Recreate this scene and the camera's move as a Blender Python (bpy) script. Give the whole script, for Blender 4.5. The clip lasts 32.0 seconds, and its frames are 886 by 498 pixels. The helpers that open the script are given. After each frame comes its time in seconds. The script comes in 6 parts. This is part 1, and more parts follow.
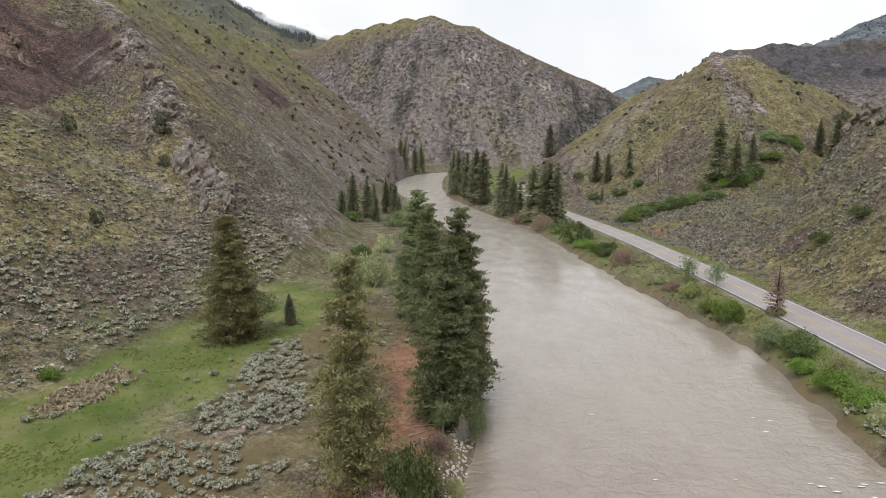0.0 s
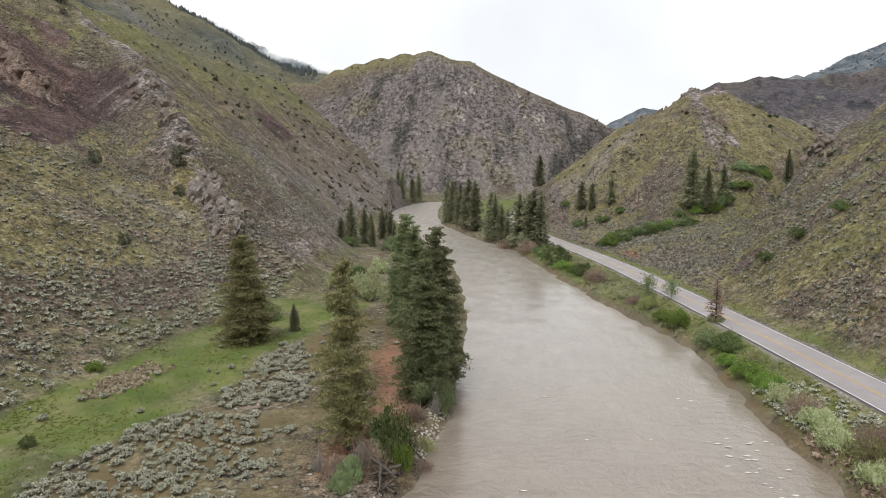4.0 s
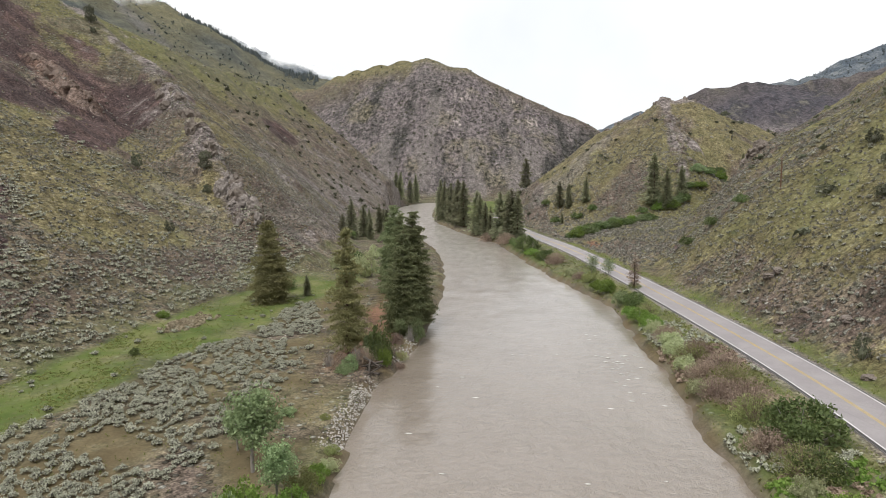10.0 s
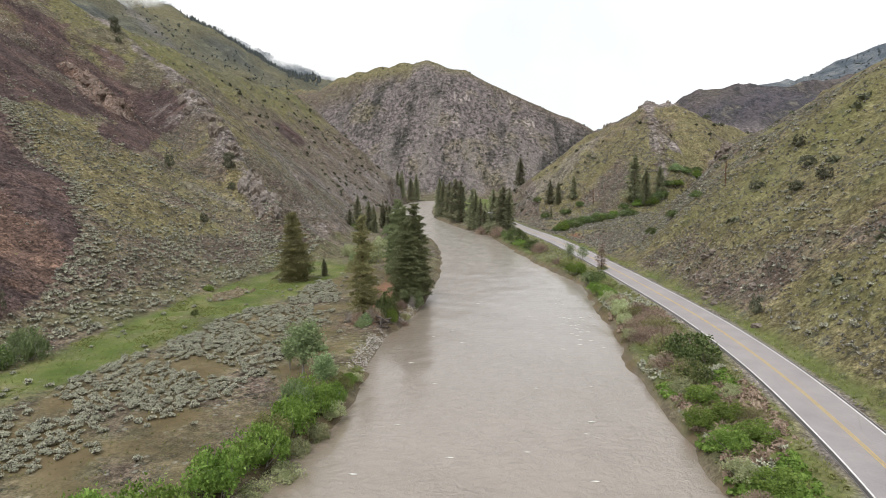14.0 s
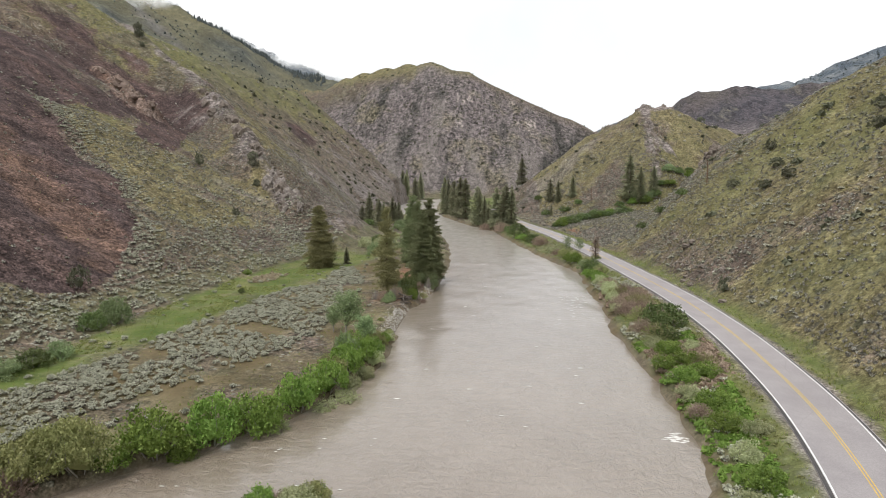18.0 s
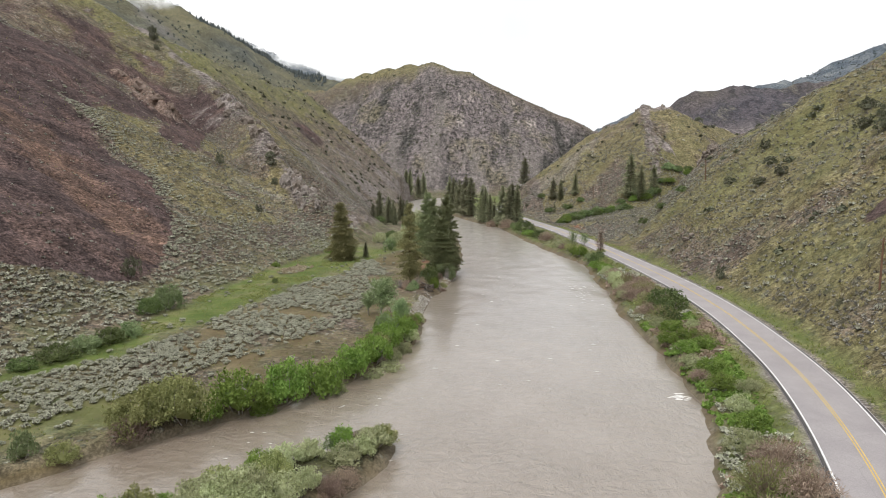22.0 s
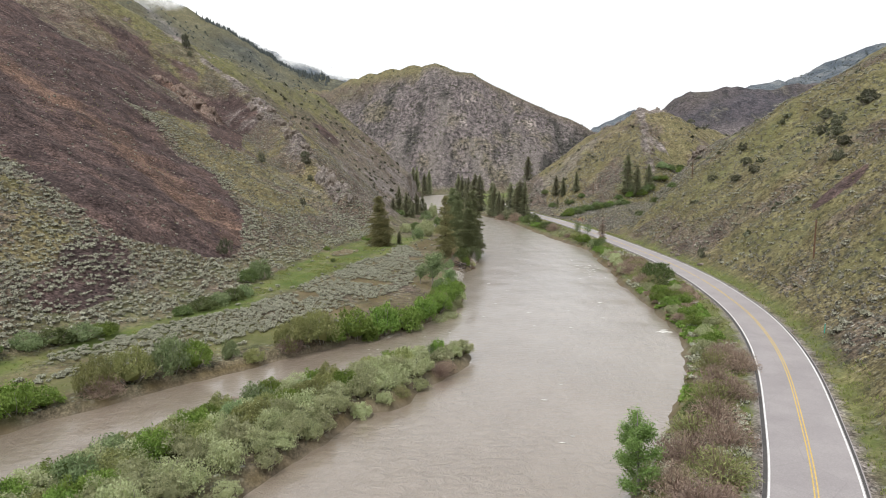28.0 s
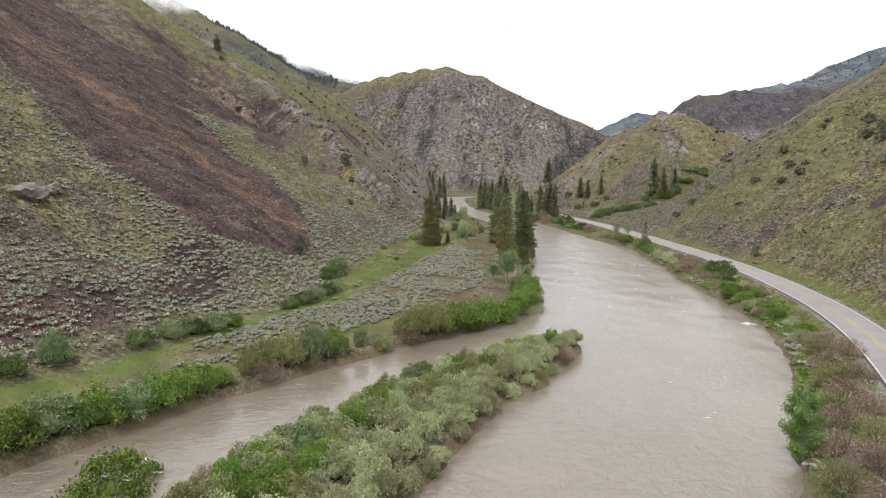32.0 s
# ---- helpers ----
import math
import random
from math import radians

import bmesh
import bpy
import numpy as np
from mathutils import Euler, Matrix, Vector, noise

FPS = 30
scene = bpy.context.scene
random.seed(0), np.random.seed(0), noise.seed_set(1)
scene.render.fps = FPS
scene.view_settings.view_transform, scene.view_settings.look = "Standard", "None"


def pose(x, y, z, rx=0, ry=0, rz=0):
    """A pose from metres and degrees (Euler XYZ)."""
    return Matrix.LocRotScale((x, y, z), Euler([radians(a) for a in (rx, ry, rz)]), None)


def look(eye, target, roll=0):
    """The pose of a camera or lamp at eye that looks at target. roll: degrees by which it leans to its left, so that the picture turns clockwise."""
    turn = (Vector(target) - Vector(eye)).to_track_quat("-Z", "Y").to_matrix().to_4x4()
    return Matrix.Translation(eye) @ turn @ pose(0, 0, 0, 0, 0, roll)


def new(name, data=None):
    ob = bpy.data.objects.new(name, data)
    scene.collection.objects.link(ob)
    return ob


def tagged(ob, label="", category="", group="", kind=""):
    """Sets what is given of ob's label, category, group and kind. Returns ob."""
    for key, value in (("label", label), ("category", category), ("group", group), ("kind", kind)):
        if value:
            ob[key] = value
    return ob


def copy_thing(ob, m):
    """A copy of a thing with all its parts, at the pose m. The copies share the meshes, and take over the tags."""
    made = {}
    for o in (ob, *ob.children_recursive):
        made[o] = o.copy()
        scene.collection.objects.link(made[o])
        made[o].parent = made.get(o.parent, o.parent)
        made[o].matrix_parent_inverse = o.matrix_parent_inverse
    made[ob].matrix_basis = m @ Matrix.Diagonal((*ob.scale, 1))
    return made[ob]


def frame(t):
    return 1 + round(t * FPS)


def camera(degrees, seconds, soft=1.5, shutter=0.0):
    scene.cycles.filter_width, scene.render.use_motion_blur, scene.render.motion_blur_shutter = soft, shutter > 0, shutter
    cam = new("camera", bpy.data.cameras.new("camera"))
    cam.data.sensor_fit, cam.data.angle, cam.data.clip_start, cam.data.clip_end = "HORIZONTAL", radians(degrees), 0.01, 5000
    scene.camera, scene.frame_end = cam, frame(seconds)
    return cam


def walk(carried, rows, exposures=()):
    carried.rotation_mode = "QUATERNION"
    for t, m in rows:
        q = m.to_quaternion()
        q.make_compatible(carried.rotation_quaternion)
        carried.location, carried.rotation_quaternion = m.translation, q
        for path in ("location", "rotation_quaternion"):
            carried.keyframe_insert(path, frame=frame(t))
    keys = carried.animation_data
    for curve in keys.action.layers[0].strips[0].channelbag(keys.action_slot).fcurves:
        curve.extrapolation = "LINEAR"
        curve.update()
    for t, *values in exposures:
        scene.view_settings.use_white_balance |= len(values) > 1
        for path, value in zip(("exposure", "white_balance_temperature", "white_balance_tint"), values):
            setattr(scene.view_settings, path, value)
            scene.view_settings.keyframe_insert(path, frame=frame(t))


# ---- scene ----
cam = camera(72.0, 32.0, 0.9)
PATH = [
    (0, (-8.93, -9.60, 31.09), (-18.13, 88.50, 13.89), -0.3),
    (1, (-8.30, -13.40, 31.35), (-17.40, 84.75, 14.55), -0.4),
    (2, (-7.32, -17.27, 31.45), (-16.37, 81.23, 16.55), -0.5),
    (3, (-6.09, -21.15, 31.40), (-15.19, 77.45, 17.55), -0.4),
    (3.5, (-5.39, -23.13, 31.36), (-14.49, 75.62, 18.56), -0.4),
    (5.5, (-2.24, -31.33, 30.90), (-11.49, 67.52, 18.75), -0.5),
    (6, (-1.52, -33.64, 30.87), (-10.77, 65.16, 18.77), -0.4),
    (7, (0.03, -38.91, 30.79), (-9.27, 59.94, 18.74), -0.5),
    (8, (1.30, -44.72, 30.70), (-8.05, 54.08, 18.65), -0.5),
    (9, (2.34, -50.98, 30.63), (-6.91, 47.87, 18.68), -0.5),
    (10, (3.46, -57.64, 30.54), (-5.79, 41.21, 18.59), -0.5),
    (11, (4.42, -64.35, 30.56), (-4.78, 34.50, 18.56), -0.6),
    (12, (5.25, -71.07, 30.64), (-4.00, 27.78, 18.54), -0.5),
    (13, (6.11, -77.77, 30.60), (-3.14, 21.08, 18.50), -0.4),
    (14.5, (7.42, -87.20, 30.27), (-1.93, 11.60, 18.17), -0.5),
    (16.5, (8.29, -98.41, 30.02), (-1.06, 0.44, 18.02), -0.3),
    (17, (7.84, -100.66, 30.03), (-1.46, -1.81, 18.03), -0.2),
    (18, (5.90, -104.24, 29.99), (-3.55, -5.44, 17.84), -0.2),
    (19, (4.19, -106.74, 30.01), (-5.31, -7.94, 17.81), -0.4),
    (20, (2.99, -108.83, 29.99), (-6.46, -10.03, 17.74), -0.3),
    (21, (2.12, -112.02, 29.83), (-7.18, -13.22, 17.53), -0.4),
    (22, (1.79, -116.49, 29.79), (-7.36, -17.69, 17.49), -0.3),
    (23, (1.74, -122.14, 29.83), (-7.26, -23.34, 17.43), -0.3),
    (24, (2.03, -128.51, 29.94), (-6.87, -29.66, 17.49), -0.3),
    (24.5, (2.10, -131.79, 29.95), (-6.65, -32.94, 17.40), -0.3),
    (26.5, (0.47, -144.32, 29.84), (-8.03, -45.47, 17.24), -0.1),
    (27, (-0.99, -146.56, 29.83), (-9.59, -47.71, 17.23), -0.2),
    (28, (-5.58, -149.56, 29.81), (-14.13, -50.71, 17.16), -0.2),
    (29, (-11.33, -151.68, 29.73), (-19.93, -52.88, 17.08), -0.1),
    (30, (-16.98, -153.73, 29.66), (-25.68, -54.88, 17.21), -0.1),
    (31, (-21.24, -155.94, 29.57), (-29.84, -57.04, 17.22), -0.1),
    (32, (-24.12, -158.21, 29.56), (-32.57, -59.31, 17.31), -0.1),
]
walk(cam, [(t, look(eye, target, roll)) for t, eye, target, roll in PATH],
     [(0, 0.0), (3, 0.02), (6, 0.06), (13, 0.10), (19, 0.14), (28, 0.18), (32, 0.16)])

# ---------------------------------------------------------------- sky and light
world = bpy.data.worlds.new("overcast_sky")
scene.world = world
world.use_nodes = True
wn, wl = world.node_tree.nodes, world.node_tree.links
wn.clear()
w_out, w_bg = wn.new("ShaderNodeOutputWorld"), wn.new("ShaderNodeBackground")
w_sky = wn.new("ShaderNodeTexSky")
w_sky.sky_type, w_sky.sun_disc = "NISHITA", False
w_sky.sun_elevation, w_sky.sun_rotation = radians(55), radians(200)
w_sky.air_density, w_sky.dust_density = 1.0, 4.0
w_scale = wn.new("ShaderNodeVectorMath")
w_scale.operation = "SCALE"
w_scale.inputs["Scale"].default_value = 0.10
w_coord, w_noise, w_ramp = wn.new("ShaderNodeTexCoord"), wn.new("ShaderNodeTexNoise"), wn.new("ShaderNodeValToRGB")
w_noise.inputs["Scale"].default_value = 2.2
w_noise.inputs["Detail"].default_value = 5
w_ramp.color_ramp.elements[0].position, w_ramp.color_ramp.elements[0].color = 0.30, (0.86, 0.89, 0.93, 1)
w_ramp.color_ramp.elements[1].position, w_ramp.color_ramp.elements[1].color = 0.55, (1.02, 1.03, 1.03, 1)
w_mix = wn.new("ShaderNodeMixRGB")
w_mix.inputs["Fac"].default_value = 0.90
wl.new(w_sky.outputs["Color"], w_scale.inputs[0])
wl.new(w_coord.outputs["Generated"], w_noise.inputs["Vector"])
wl.new(w_noise.outputs["Fac"], w_ramp.inputs["Fac"])
wl.new(w_scale.outputs["Vector"], w_mix.inputs["Color1"])
wl.new(w_ramp.outputs["Color"], w_mix.inputs["Color2"])
wl.new(w_mix.outputs["Color"], w_bg.inputs["Color"])
w_bg.inputs["Strength"].default_value = 1.08
wl.new(w_bg.outputs["Background"], w_out.inputs["Surface"])

sun_data = bpy.data.lights.new("sun", "SUN")
sun_data.energy, sun_data.angle, sun_data.color = 1.9, radians(18), (1.0, 0.97, 0.92)
sun = new("sun", sun_data)
sun.matrix_world = look((0, 0, 300), (60, 140, 0))

# ---------------------------------------------------------------- materials
def material(name):
    m = bpy.data.materials.new(name)
    m.use_nodes = True
    nt = m.node_tree
    return m, nt, nt.nodes["Principled BSDF"]


def node(nt, kind, **values):
    n = nt.nodes.new(kind)
    for key, value in values.items():
        n.inputs[key.replace("_", " ")].default_value = value
    return n


def ramp(nt, source, stops):
    r = nt.nodes.new("ShaderNodeValToRGB")
    e = r.color_ramp.elements
    while len(e) < len(stops):
        e.new(0.5)
    for el, (p, c) in zip(e, stops):
        el.position, el.color = p, (*c, 1)
    nt.links.new(source, r.inputs["Fac"])
    return r.outputs["Color"]


def mixed(nt, fac, a, b, kind="MIX"):
    n = nt.nodes.new("ShaderNodeMixRGB")
    n.blend_type = kind
    for value, slot in ((fac, "Fac"), (a, "Color1"), (b, "Color2")):
        if isinstance(value, (int, float)):
            n.inputs[slot].default_value = value
        elif isinstance(value, tuple):
            n.inputs[slot].default_value = (*value, 1)
        else:
            nt.links.new(value, n.inputs[slot])
    return n.outputs["Color"]


def maths(nt, op, a, b=0.0, clamp=False):
    n = nt.nodes.new("ShaderNodeMath")
    n.operation, n.use_clamp = op, clamp
    for i, v in enumerate((a, b)):
        if isinstance(v, (int, float)):
            n.inputs[i].default_value = v
        else:
            nt.links.new(v, n.inputs[i])
    return n.outputs[0]


def place(nt, scale=(1, 1, 1)):
    g, mp = nt.nodes.new("ShaderNodeNewGeometry"), nt.nodes.new("ShaderNodeMapping")
    mp.inputs["Scale"].default_value = scale
    nt.links.new(g.outputs["Position"], mp.inputs["Vector"])
    return mp.outputs["Vector"]


def grain(nt, where, size, detail=4.0, rough=0.6):
    n = node(nt, "ShaderNodeTexNoise", Scale=1.0 / size, Detail=detail, Roughness=rough)
    nt.links.new(where, n.inputs["Vector"])
    return n.outputs["Fac"]


def bump(nt, bsdf, height, strength, distance, amount=None):
    if amount is not None:
        height = maths(nt, "MULTIPLY", height, amount)
    b = node(nt, "ShaderNodeBump", Strength=strength, Distance=distance)
    nt.links.new(height, b.inputs["Height"])
    nt.links.new(b.outputs["Normal"], bsdf.inputs["Normal"])


def plain_material(name, dark, light, size, rough=0.85, relief=0.3, depth=0.02, metal=0.0):
    m, nt, bsdf = material(name)
    w = place(nt)
    c = ramp(nt, grain(nt, w, size), [(0.3, dark), (0.7, light)])
    fine = grain(nt, w, size / 9, 3.0)
    c = mixed(nt, 0.35, c, ramp(nt, fine, [(0.3, tuple(v * 0.6 for v in dark)), (0.7, light)]))
    nt.links.new(c, bsdf.inputs["Base Color"])
    bsdf.inputs["Roughness"].default_value, bsdf.inputs["Metallic"].default_value = rough, metal
    bump(nt, bsdf, fine, relief, depth)
    return m


def leaf_material(name, stops, through_light=0.25, rough=0.6, speckle=0.0):
    """Foliage: colour by clump and by object, with some light shining through."""
    m, nt, bsdf = material(name)
    g, o = nt.nodes.new("ShaderNodeNewGeometry"), nt.nodes.new("ShaderNodeObjectInfo")
    c = ramp(nt, g.outputs["Random Per Island"], stops)
    w = place(nt)
    patch = grain(nt, w, 2.5, 2.0)
    c = mixed(nt, 0.4, c, ramp(nt, patch, [(0.35, stops[0][1]), (0.65, stops[-1][1])]))
    if speckle:
        c = mixed(nt, 0.85, c, ramp(nt, grain(nt, w, speckle, 3.0, 0.7), [(0.36, (0.55, 0.55, 0.55)), (0.50, (0.95, 0.95, 0.95)), (0.64, (1.35, 1.35, 1.35))]), "MULTIPLY")
    hsv = nt.nodes.new("ShaderNodeHueSaturation")
    nt.links.new(maths(nt, "ADD", maths(nt, "MULTIPLY", o.outputs["Random"], 0.03), 0.485), hsv.inputs["Hue"])
    nt.links.new(maths(nt, "ADD", maths(nt, "MULTIPLY", o.outputs["Random"], 0.55), 0.76), hsv.inputs["Value"])
    nt.links.new(c, hsv.inputs["Color"])
    c = hsv.outputs["Color"]
    nt.links.new(c, bsdf.inputs["Base Color"])
    bsdf.inputs["Roughness"].default_value = rough
    bsdf.inputs["Specular IOR Level"].default_value = 0.25
    if speckle:
        bump(nt, bsdf, grain(nt, w, speckle * 1.4, 3.0, 0.7), 1.0, 0.35)
    tr, mx = nt.nodes.new("ShaderNodeBsdfTranslucent"), nt.nodes.new("ShaderNodeMixShader")
    nt.links.new(c, tr.inputs["Color"])
    mx.inputs["Fac"].default_value = through_light
    out = nt.nodes["Material Output"]
    nt.links.new(bsdf.outputs["BSDF"], mx.inputs[1])
    nt.links.new(tr.outputs["BSDF"], mx.inputs[2])
    nt.links.new(mx.outputs["Shader"], out.inputs["Surface"])
    return m


def ground_material():
    """Hillside soil, dry grass, meadow, scree, rock and gravel, told apart by the sheet's cover layers."""
    m, nt, bsdf = material("hillside_ground")
    w = place(nt)
    a = nt.nodes.new("ShaderNodeAttribute")
    a.attribute_name = "cover"
    sep = nt.nodes.new("ShaderNodeSeparateColor")
    nt.links.new(a.outputs["Color"], sep.inputs["Color"])
    b2 = nt.nodes.new("ShaderNodeAttribute")
    b2.attribute_name = "cover_more"
    sep2 = nt.nodes.new("ShaderNodeSeparateColor")
    nt.links.new(b2.outputs["Color"], sep2.inputs["Color"])
    big, mid, fine, tiny = grain(nt, w, 34, 5), grain(nt, w, 7, 5), grain(nt, w, 1.3, 4), grain(nt, w, 0.28, 3)
    soil = ramp(nt, mid, [(0.3, (0.112, 0.083, 0.069)), (0.55, (0.175, 0.137, 0.115)), (0.75, (0.250, 0.206, 0.174))])
    grass = ramp(nt, fine, [(0.25, (0.122, 0.102, 0.054)), (0.5, (0.188, 0.162, 0.088)), (0.75, (0.275, 0.240, 0.145))])
    field = ramp(nt, maths(nt, "ADD", maths(nt, "MULTIPLY", big, 0.6), maths(nt, "MULTIPLY", mid, 0.4)), [(0.46, (0, 0, 0)), (0.62, (1, 1, 1))])
    b3 = nt.nodes.new("ShaderNodeAttribute")
    b3.attribute_name = "cover_zone"
    sep3 = nt.nodes.new("ShaderNodeSeparateColor")
    nt.links.new(b3.outputs["Color"], sep3.inputs["Color"])
    zone = ramp(nt, maths(nt, "ADD", sep3.outputs["Red"], maths(nt, "MULTIPLY", maths(nt, "SUBTRACT", fine, 0.5), 0.8)), [(0.35, (0, 0, 0)), (0.62, (1, 1, 1))])
    field = mixed(nt, 1.0, maths(nt, "MULTIPLY", field, 0.45), zone, "LIGHTEN")
    c = mixed(nt, field, soil, grass)
    # low shrubs too small and too many to build
    vor = nt.nodes.new("ShaderNodeTexVoronoi")
    vor.inputs["Scale"].default_value = 1.05
    nt.links.new(w, vor.inputs["Vector"])
    vsep = nt.nodes.new("ShaderNodeSeparateColor")
    nt.links.new(vor.outputs["Color"], vsep.inputs["Color"])
    ragged = maths(nt, "ADD", vor.outputs["Distance"], maths(nt, "MULTIPLY", maths(nt, "SUBTRACT", tiny, 0.5), 0.35))
    dots = ramp(nt, ragged, [(0.30, (1, 1, 1)), (0.46, (0, 0, 0))])
    here = ramp(nt, maths(nt, "ADD", vsep.outputs["Red"], maths(nt, "MULTIPLY", maths(nt, "SUBTRACT", mid, 0.5), 1.6)), [(0.28, (0, 0, 0)), (0.40, (1, 1, 1))])
    dots = mixed(nt, 1.0, dots, here, "MULTIPLY")
    dots = maths(nt, "MULTIPLY", dots, maths(nt, "SUBTRACT", 1.0, maths(nt, "MULTIPLY", zone, 0.7)))
    brush = ramp(nt, vsep.outputs["Green"], [(0.0, (0.070, 0.064, 0.054)), (0.45, (0.135, 0.126, 0.110)), (0.7, (0.250, 0.238, 0.212)), (1.0, (0.400, 0.388, 0.350))])
    c = mixed(nt, dots, c, brush)
    shrub = nt.nodes.new("ShaderNodeTexVoronoi")
    shrub.inputs["Scale"].default_value = 0.36
    nt.links.new(w, shrub.inputs["Vector"])
    ssep = nt.nodes.new("ShaderNodeSeparateColor")
    nt.links.new(shrub.outputs["Color"], ssep.inputs["Color"])
    clumps = ramp(nt, maths(nt, "ADD", shrub.outputs["Distance"], maths(nt, "MULTIPLY", maths(nt, "SUBTRACT", tiny, 0.5), 0.9)), [(0.30, (0.85, 0.85, 0.85)), (0.46, (0, 0, 0))])
    clumps = mixed(nt, 1.0, clumps, ramp(nt, maths(nt, "ADD", ssep.outputs["Red"], maths(nt, "SUBTRACT", big, 0.5)), [(0.62, (0, 0, 0)), (0.66, (1, 1, 1))]), "MULTIPLY")
    c = mixed(nt, clumps, c, ramp(nt, ssep.outputs["Green"], [(0.0, (0.070, 0.066, 0.050)), (1.0, (0.150, 0.142, 0.115))]))
    speck = ramp(nt, tiny, [(0.34, (0.38, 0.38, 0.38)), (0.48, (0.85, 0.85, 0.85)), (0.64, (1.6, 1.6, 1.6))])
    # lush grass on the flats
    lush = ramp(nt, mid, [(0.3, (0.066, 0.100, 0.022)), (0.5, (0.104, 0.136, 0.037)), (0.72, (0.178, 0.176, 0.072))])
    c = mixed(nt, maths(nt, "MULTIPLY", sep.outputs["Green"], ramp(nt, fine, [(0.2, (0.55, 0.55, 0.55)), (0.5, (1, 1, 1))])), c, lush)
    # bare earth, red needle litter
    bare = ramp(nt, mid, [(0.3, (0.104, 0.080, 0.043)), (0.7, (0.162, 0.127, 0.074))])
    c = mixed(nt, sep.outputs["Blue"], c, bare)
    litter = ramp(nt, fine, [(0.3, (0.175, 0.095, 0.062)), (0.7, (0.255, 0.150, 0.100))])
    c = mixed(nt, sep2.outputs["Red"], c, litter)
    # scree in streaks that run down the slope
    streak = grain(nt, place(nt, (0.35, 1.0, 0.35)), 9, 5)
    scree = ramp(nt, streak, [(0.30, (0.062, 0.046, 0.046)), (0.50, (0.092, 0.066, 0.065)), (0.62, (0.136, 0.093, 0.085)), (0.75, (0.108, 0.079, 0.077))])
    stones = nt.nodes.new("ShaderNodeTexVoronoi")
    stones.inputs["Scale"].default_value = 2.2
    nt.links.new(w, stones.inputs["Vector"])
    scree = mixed(nt, 0.55, scree, ramp(nt, stones.outputs["Color"], [(0.2, (0.4, 0.4, 0.4)), (0.8, (1.5, 1.45, 1.4))]), "MULTIPLY")
    scree_edge = ramp(nt, maths(nt, "ADD", sep.outputs["Red"], maths(nt, "MULTIPLY", maths(nt, "SUBTRACT", fine, 0.5), 0.7)), [(0.42, (0, 0, 0)), (0.58, (1, 1, 1))])
    ochre = ramp(nt, maths(nt, "ADD", sep3.outputs["Blue"], maths(nt, "MULTIPLY", maths(nt, "SUBTRACT", streak, 0.5), 1.3)), [(0.40, (0, 0, 0)), (0.95, (0.52, 0.52, 0.52))])
    scree = mixed(nt, ochre, scree, mixed(nt, 0.6, (0.255, 0.158, 0.108), ramp(nt, stones.outputs["Color"], [(0.2, (0.5, 0.5, 0.5)), (0.8, (1.4, 1.4, 1.4))]), "MULTIPLY"))
    c = mixed(nt, scree_edge, c, scree)
    # bedrock along ribs and crags
    rock = ramp(nt, grain(nt, place(nt, (1, 1, 2.5)), 3.0, 6, 0.7), [(0.36, (0.075, 0.064, 0.060)), (0.48, (0.180, 0.154, 0.147)), (0.62, (0.365, 0.325, 0.308))])
    rock = mixed(nt, maths(nt, "MULTIPLY", sep3.outputs["Blue"], 0.7), rock, (0.235, 0.158, 0.122))
    rockiness = maths(nt, "ADD", sep2.outputs["Green"], maths(nt, "MULTIPLY", maths(nt, "SUBTRACT", mid, 0.5), 0.9))
    c = mixed(nt, ramp(nt, rockiness, [(0.40, (0, 0, 0)), (0.60, (1, 1, 1))]), c, rock)
    # the steep face of the far hill: dark ribs, purple-grey scree chutes, olive patches
    chute = grain(nt, place(nt, (1.0, 0.40, 0.40)), 38, 8, 0.70)
    crumbs = grain(nt, w, 5.0, 4, 0.75)
    face = ramp(nt, chute, [(0.38, (0.070, 0.068, 0.066)), (0.46, (0.148, 0.134, 0.136)), (0.53, (0.228, 0.200, 0.206)), (0.58, (0.142, 0.125, 0.133)), (0.66, (0.370, 0.328, 0.320))])
    face = mixed(nt, ramp(nt, grain(nt, w, 60, 4), [(0.52, (0, 0, 0)), (0.64, (0.6, 0.6, 0.6))]), face, ramp(nt, grain(nt, w, 5, 5, 0.7), [(0.38, (0.100, 0.095, 0.064)), (0.62, (0.270, 0.240, 0.165))]))
    face = mixed(nt, 0.9, face, ramp(nt, crumbs, [(0.40, (0.30, 0.32, 0.28)), (0.48, (0.92, 0.92, 0.90)), (0.62, (1.35, 1.31, 1.27))]), "MULTIPLY")
    c = mixed(nt, sep3.outputs["Green"], c, face)
    gravel = ramp(nt, tiny, [(0.3, (0.158, 0.138, 0.132)), (0.7, (0.300, 0.272, 0.262))])
    c = mixed(nt, sep2.outputs["Blue"], c, gravel)
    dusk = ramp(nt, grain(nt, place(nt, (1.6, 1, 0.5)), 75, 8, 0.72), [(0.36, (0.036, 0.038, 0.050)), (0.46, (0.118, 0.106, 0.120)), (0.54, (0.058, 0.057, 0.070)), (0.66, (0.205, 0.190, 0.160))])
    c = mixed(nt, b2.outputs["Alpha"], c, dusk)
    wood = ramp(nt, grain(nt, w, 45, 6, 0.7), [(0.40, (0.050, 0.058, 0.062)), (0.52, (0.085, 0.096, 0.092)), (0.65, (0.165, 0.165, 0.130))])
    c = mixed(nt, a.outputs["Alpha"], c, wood)
